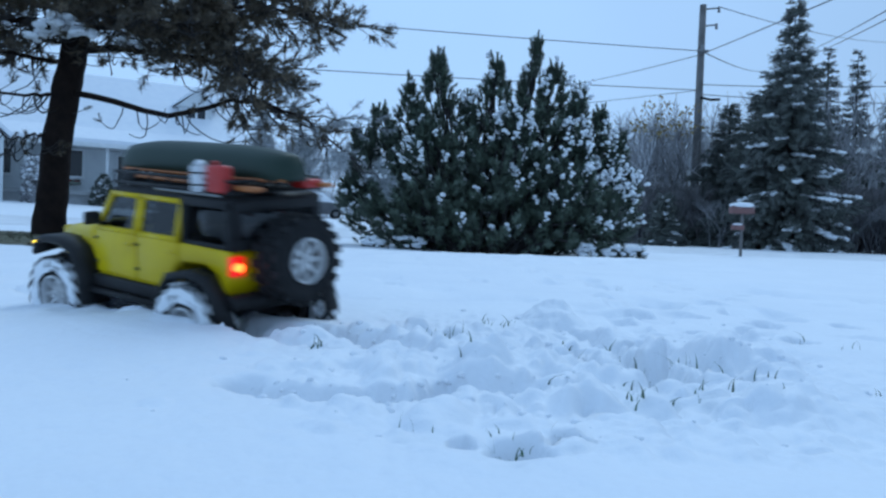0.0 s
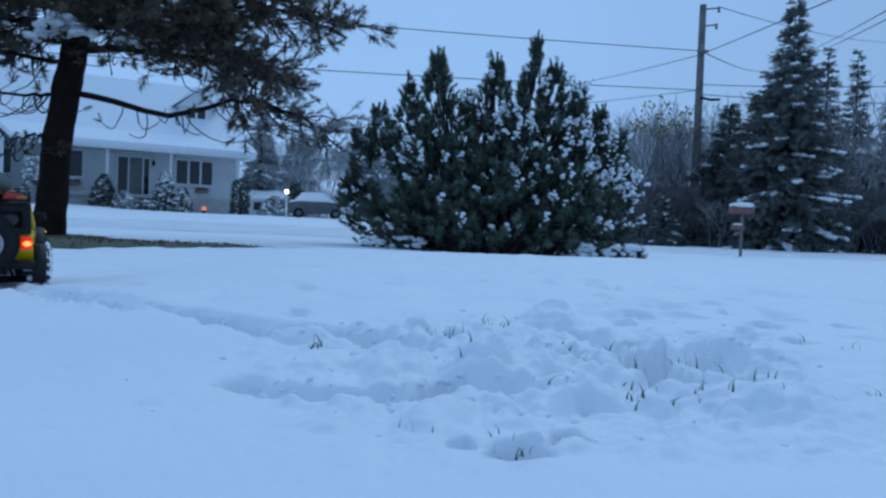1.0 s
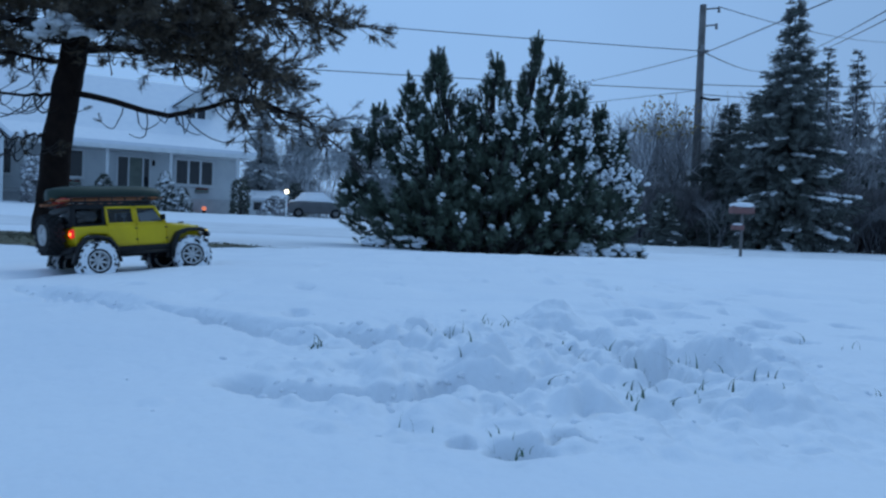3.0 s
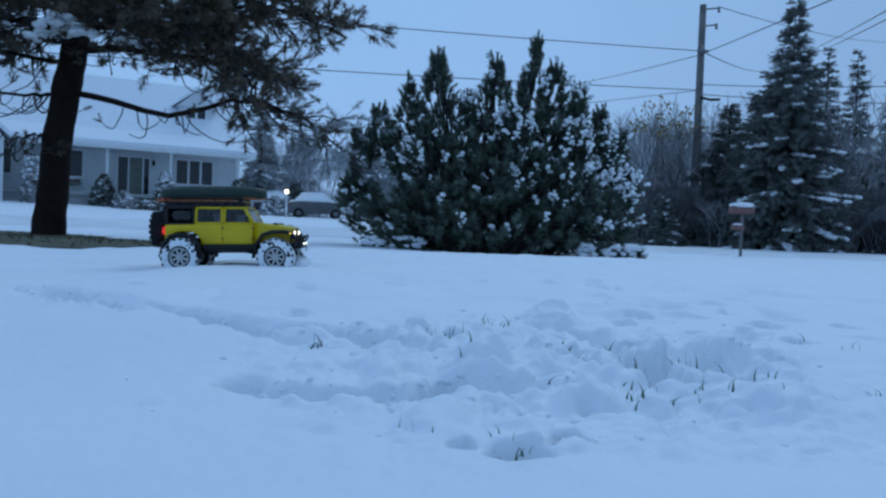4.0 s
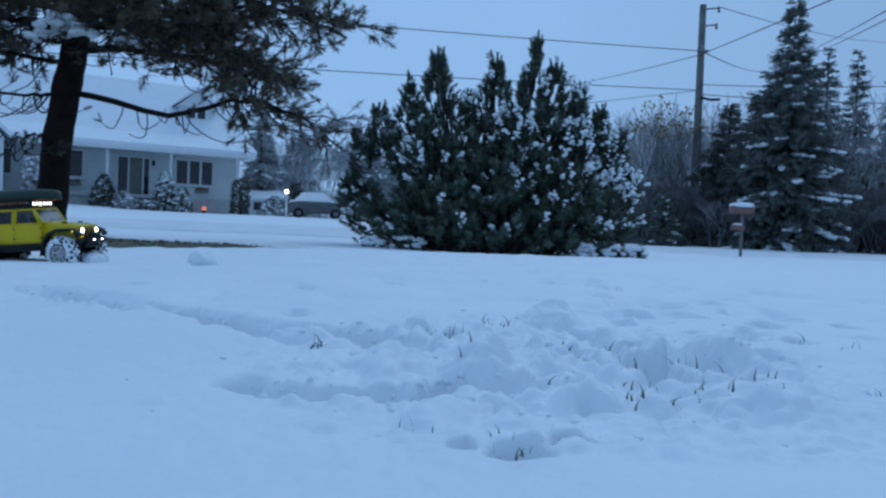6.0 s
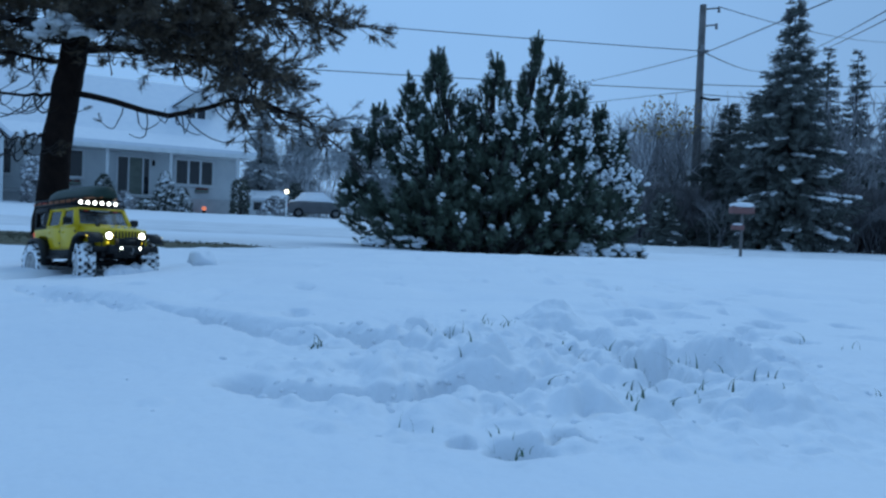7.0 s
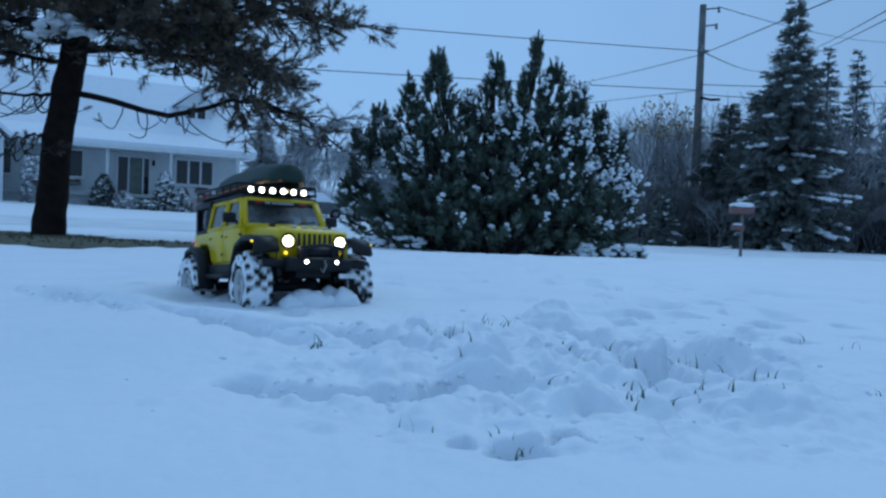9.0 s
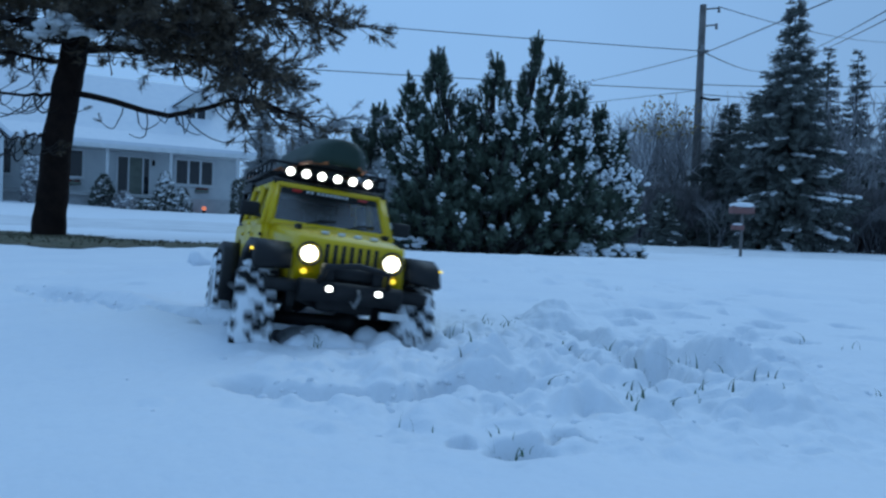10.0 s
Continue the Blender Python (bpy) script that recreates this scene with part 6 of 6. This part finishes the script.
# ---- mailbox, pole and wires ----
def build_mailbox():
    mb = thing("mailbox", "red roadside mailbox on a post with a thick cap of snow", "mailbox", pose(6.20, 16.0, -0.22, 0, 0, 8))
    bm = bmesh.new()
    box(bm, -0.024, 0.024, -0.024, 0.024, -0.15, 0.92, 0.005)
    part("post", bm, M_POLE, mb, smooth=False)
    bm = bmesh.new()
    prof = [(-0.10, 0.92), (0.10, 0.92), (0.10, 1.02), (0.07, 1.07), (0, 1.09), (-0.07, 1.07), (-0.10, 1.02)]
    prism(bm, prof, -0.25, 0.22, 0.006)
    for v in bm.verts:
        v.co = Vector((v.co.y, v.co.x, v.co.z))
    bmesh.ops.recalc_face_normals(bm, faces=bm.faces)
    b = part("box", bm, M_SHEDRED, mb, "faded red metal box")
    bm = bmesh.new()
    box(bm, 0.222, 0.23, -0.08, 0.08, 0.94, 1.05, 0.003)
    part("door", bm, M_TRIM, b)
    bm = bmesh.new()
    box(bm, -0.20, 0.02, -0.08, 0.08, 0.58, 0.68, 0.008)
    part("newspaper_box", bm, M_SHEDRED, mb, "small red newspaper box")
    bm = bmesh.new()
    lump(bm, (0, 0, 0), 1.0, 0.10, 3, 4)
    for v in bm.verts:
        v.co = Vector((v.co.x * 0.26 - 0.01, v.co.y * 0.13, 1.085 + max(-0.03, v.co.z * 0.075)))
    part("snow_cap", bm, M_CLUMP, mb, "thick cap of snow")
    bm = bmesh.new()
    lump(bm, (-0.09, 0, 0.69), 0.1, 0.12, 2, 6, (1.1, 0.8, 0.3))
    part("snow_cap", bm, M_CLUMP, mb)


build_mailbox()


def build_pole():
    pole = thing("utility_pole", "weathered grey wooden utility pole carrying wires", "utility pole", pose(9.72, 30.0, 0))
    bm = bmesh.new()
    cyl(bm, (0, 0, -0.5), (0, 0, 9.2), 0.17, 0.125, 14)
    part("shaft", bm, M_POLE, pole)
    for z, ln in ((9.1, 0.62), (8.45, 0.55)):
        bm = bmesh.new()
        tube(bm, [(0.1, 0, z - 0.06), (ln * 0.6, 0, z - 0.02), (ln, 0, z)], 0.03, 6)
        br = part("bracket", bm, M_POLE, pole)
        bm = bmesh.new()
        cyl(bm, (ln, 0, z - 0.16), (ln, 0, z + 0.06), 0.055, 0.04, 10)
        part("insulator", bm, M_STEEL, br)
    bm = bmesh.new()
    cyl(bm, (-0.02, -0.2, 7.25), (-0.02, -0.2, 7.62), 0.06, n=10)
    box(bm, -0.20, 0.24, -0.2, -0.12, 7.35, 7.44, 0.01)
    part("clamp", bm, M_STEEL, pole)
    bm = bmesh.new()
    tube(bm, [(0.0, -0.18, 5.6), (0.4, -0.2, 5.52), (0.75, -0.2, 5.55)], 0.05, 6)
    part("splice_case", bm, M_BLACK, pole)
    return pole


build_pole()


def wire(a, b, sag=0.25, r=0.016):
    bm = bmesh.new()
    a, b = Vector(a), Vector(b)
    tube(bm, [a.lerp(b, k / 16) - Vector((0, 0, sag * 4 * k / 16 * (1 - k / 16))) for k in range(17)], r, 5)
    ob = part("wire", bm, M_WIRE)
    tagged(ob, "black overhead wire strung from the utility pole", "wire", "overhead wires")


wire((-30.0, 16.7, 6.2), (9.65, 30.0, 7.43), 0.25)
wire((-36.0, 18.0, 4.9), (9.70, 30.0, 5.91), 0.25)
wire((7.0, 50.0, 9.6), (9.72, 30.0, 7.29), 0.10)
wire((9.72, 30.0, 7.29), (8.2, 11.0, 4.95), 0.02)
wire((9.80, 30.0, 7.4), (29.5, 72.0, 16.0), 0.3, 0.022)
wire((9.78, 30.0, 6.13), (22.0, 30.0, 6.72), 0.15)
wire((9.78, 30.0, 5.75), (22.0, 30.4, 5.95), 0.15)
wire((-27.0, 84.0, 9.8), (9.65, 30.0, 5.90), 0.5, 0.012)
wire((10.34, 30.0, 9.15), (42.5, 70.4, 18.9), 0.6, 0.016)
wire((28.4, 62.0, 15.4), (10.0, 17.0, 5.6), 0.1)
wire((27.4, 61.2, 14.5), (11.0, 18.5, 5.9), 0.1)


# ---- the road and its banks ----
def build_road():
    xs = np.arange(-60, 40, 0.35)
    ks = np.linspace(0, 1, 26)
    X, K = np.meshgrid(xs, ks)
    near = 15.5 + 0.06 * (X + 10) + 0.25 * vnoise(X * 0.7, K * 0 + 3, 50)
    far = near + 7.2 + 0.3 * vnoise(X * 0.6, K * 0 + 9, 51)
    Y = near + (far - near) * K
    ruts = 0.02 * np.cos(K * 2 * np.pi * 4) + 0.03 * vnoise(X * 0.5, Y * 2.5, 52)
    Z = base_z(X, Y) + 0.03 + ruts
    Z[0] -= 0.15
    Z[-1] -= 0.15
    w = len(xs)
    i = np.arange((len(ks) - 1) * w).reshape(len(ks) - 1, w)[:, :-1].ravel()
    F = np.stack([i, i + 1, i + w + 1, i + w], 1)
    ob = part_raw("road", np.stack([X.ravel(), Y.ravel(), Z.ravel()], 1), F, M_ROAD, smooth=True)
    tagged(ob, "road of packed greyish snow with faint ruts", "road", kind="structure")


build_road()


# ---- what moves: seconds, x, y, z, lean, nod, heading ----
DRIVE = [
    (0.0, -0.400, 1.190, -0.038, -6.5, -3.9, 146.0), (0.3, -0.589, 1.300, -0.040, -7.8, 1.2, 139.5),
    (0.5, -0.745, 1.440, -0.059, -7.6, -0.7, 137.5), (0.7, -0.880, 1.630, -0.064, -6.5, -2.3, 126.0),
    (0.9, -1.048, 1.812, -0.058, -3.6, -4.2, 121.5), (1.1, -1.085, 1.860, -0.060, -1.0, -3.0, 114.5),
    (1.3, -1.045, 1.780, -0.058, -1.5, -1.5, 112.0), (1.5, -0.975, 1.665, -0.060, -3.5, 0.7, 110.0),
    (2.0, -1.054, 1.937, -0.065, -10.1, -1.1, 97.1), (2.3, -1.045, 2.032, -0.064, -10.9, -2.8, 90.5),
    (2.6, -1.035, 2.247, -0.061, -12.1, -5.6, 77.4),
    (2.9, -1.010, 2.44, -0.056, -8.0, -4.5, 55.0), (3.25, -0.940, 2.58, -0.050, -3.5, -3.0, 30.0), (3.6, -0.820, 2.640, -0.042, -1.0, -2.2, 11.0),
    (4.0, -0.714, 2.646, -0.038, -0.3, -2.1, 2.5), (4.5, -0.735, 2.684, -0.041, -0.7, -1.9, 11.0),
    (5.0, -0.760, 2.653, -0.052, -3.2, 0.0, 12.0), (5.5, -1.131, 2.705, -0.063, 1.3, -5.6, 18.0),
    (5.7, -1.367, 2.820, -0.070, 4.0, -5.3, 6.0), (6.0, -1.500, 2.840, -0.068, 2.0, -5.0, -3.0), (6.3, -1.430, 2.700, -0.066, 0.0, -6.0, -12.0),
    (6.8, -1.127, 2.411, -0.063, -3.3, -7.2, -28.1), (7.0, -1.082, 2.365, -0.066, -1.2, -3.5, -39.9),
    (7.5, -0.950, 2.231, -0.053, 0.2, -2.4, -48.5), (8.0, -0.723, 1.999, -0.052, -0.6, 0.0, -42.8),
    (8.5, -0.495, 1.740, -0.051, -0.8, -3.4, -46.7), (9.0, -0.340, 1.514, -0.043, -0.7, -4.2, -55.6),
    (9.5, -0.301, 1.325, -0.046, -6.8, -0.9, -73.2), (10.0, -0.197, 1.078, -0.037, -6.2, -0.7, -68.4),
]


def travelled(t):
    """How far the toy has rolled forward by then."""
    far = 0.0
    for (ta, xa, ya, *_, ha), (tb, xb, yb, *_, hb) in zip(DRIVE, DRIVE[1:]):
        if t <= ta:
            break
        k = min(1.0, (t - ta) / (tb - ta))
        h = radians((ha + hb) / 2)
        far += k * ((xb - xa) * math.cos(h) + (yb - ya) * math.sin(h))
    return far


# seconds, turn of the front wheels
STEER = [(0.0, 4), (0.5, -10), (1.0, -12), (1.5, -20), (2.0, -26), (2.6, -26), (3.4, -20), (4.0, 0), (5.0, 0), (5.5, -14), (6.8, -20), (7.5, -8), (8.5, 0), (9.5, -10), (10.0, -8)]


bm = bmesh.new()
lump(bm, (0, 0, 0), 0.042, 0.25, 3, 8, (1.1, 0.9, 0.85))
clod = part("snow_clod", bm, M_SNOW)
tagged(clod, "fist-sized clod of snow pushed up by the wheels", "snow")


def motions():
    walk(toy, [(t, pose(x, y, z, lean, nod, head)) for t, x, y, z, lean, nod, head in DRIVE])
    for wheel, x, y in toy_wheels:
        rows = []
        for k in range(0, 301, 2):
            t = k / 30
            turn = float(np.interp(t, [a for a, b in STEER], [b for a, b in STEER])) if x > 0 else 0.0
            rows.append((t, pose(x, y, HUB, 0, 0, turn) @ Matrix.Rotation(travelled(t) / TYRE_R, 4, "Y")))
        walk(wheel, rows)
    walk(clod, [(0.0, pose(-0.79, 2.52, -0.09)), (5.15, pose(-0.79, 2.52, -0.09)), (5.5, pose(-0.785, 2.52, 0.012, 10, 20, 30)), (10.0, pose(-0.785, 2.52, 0.012, 10, 20, 30))])


motions()
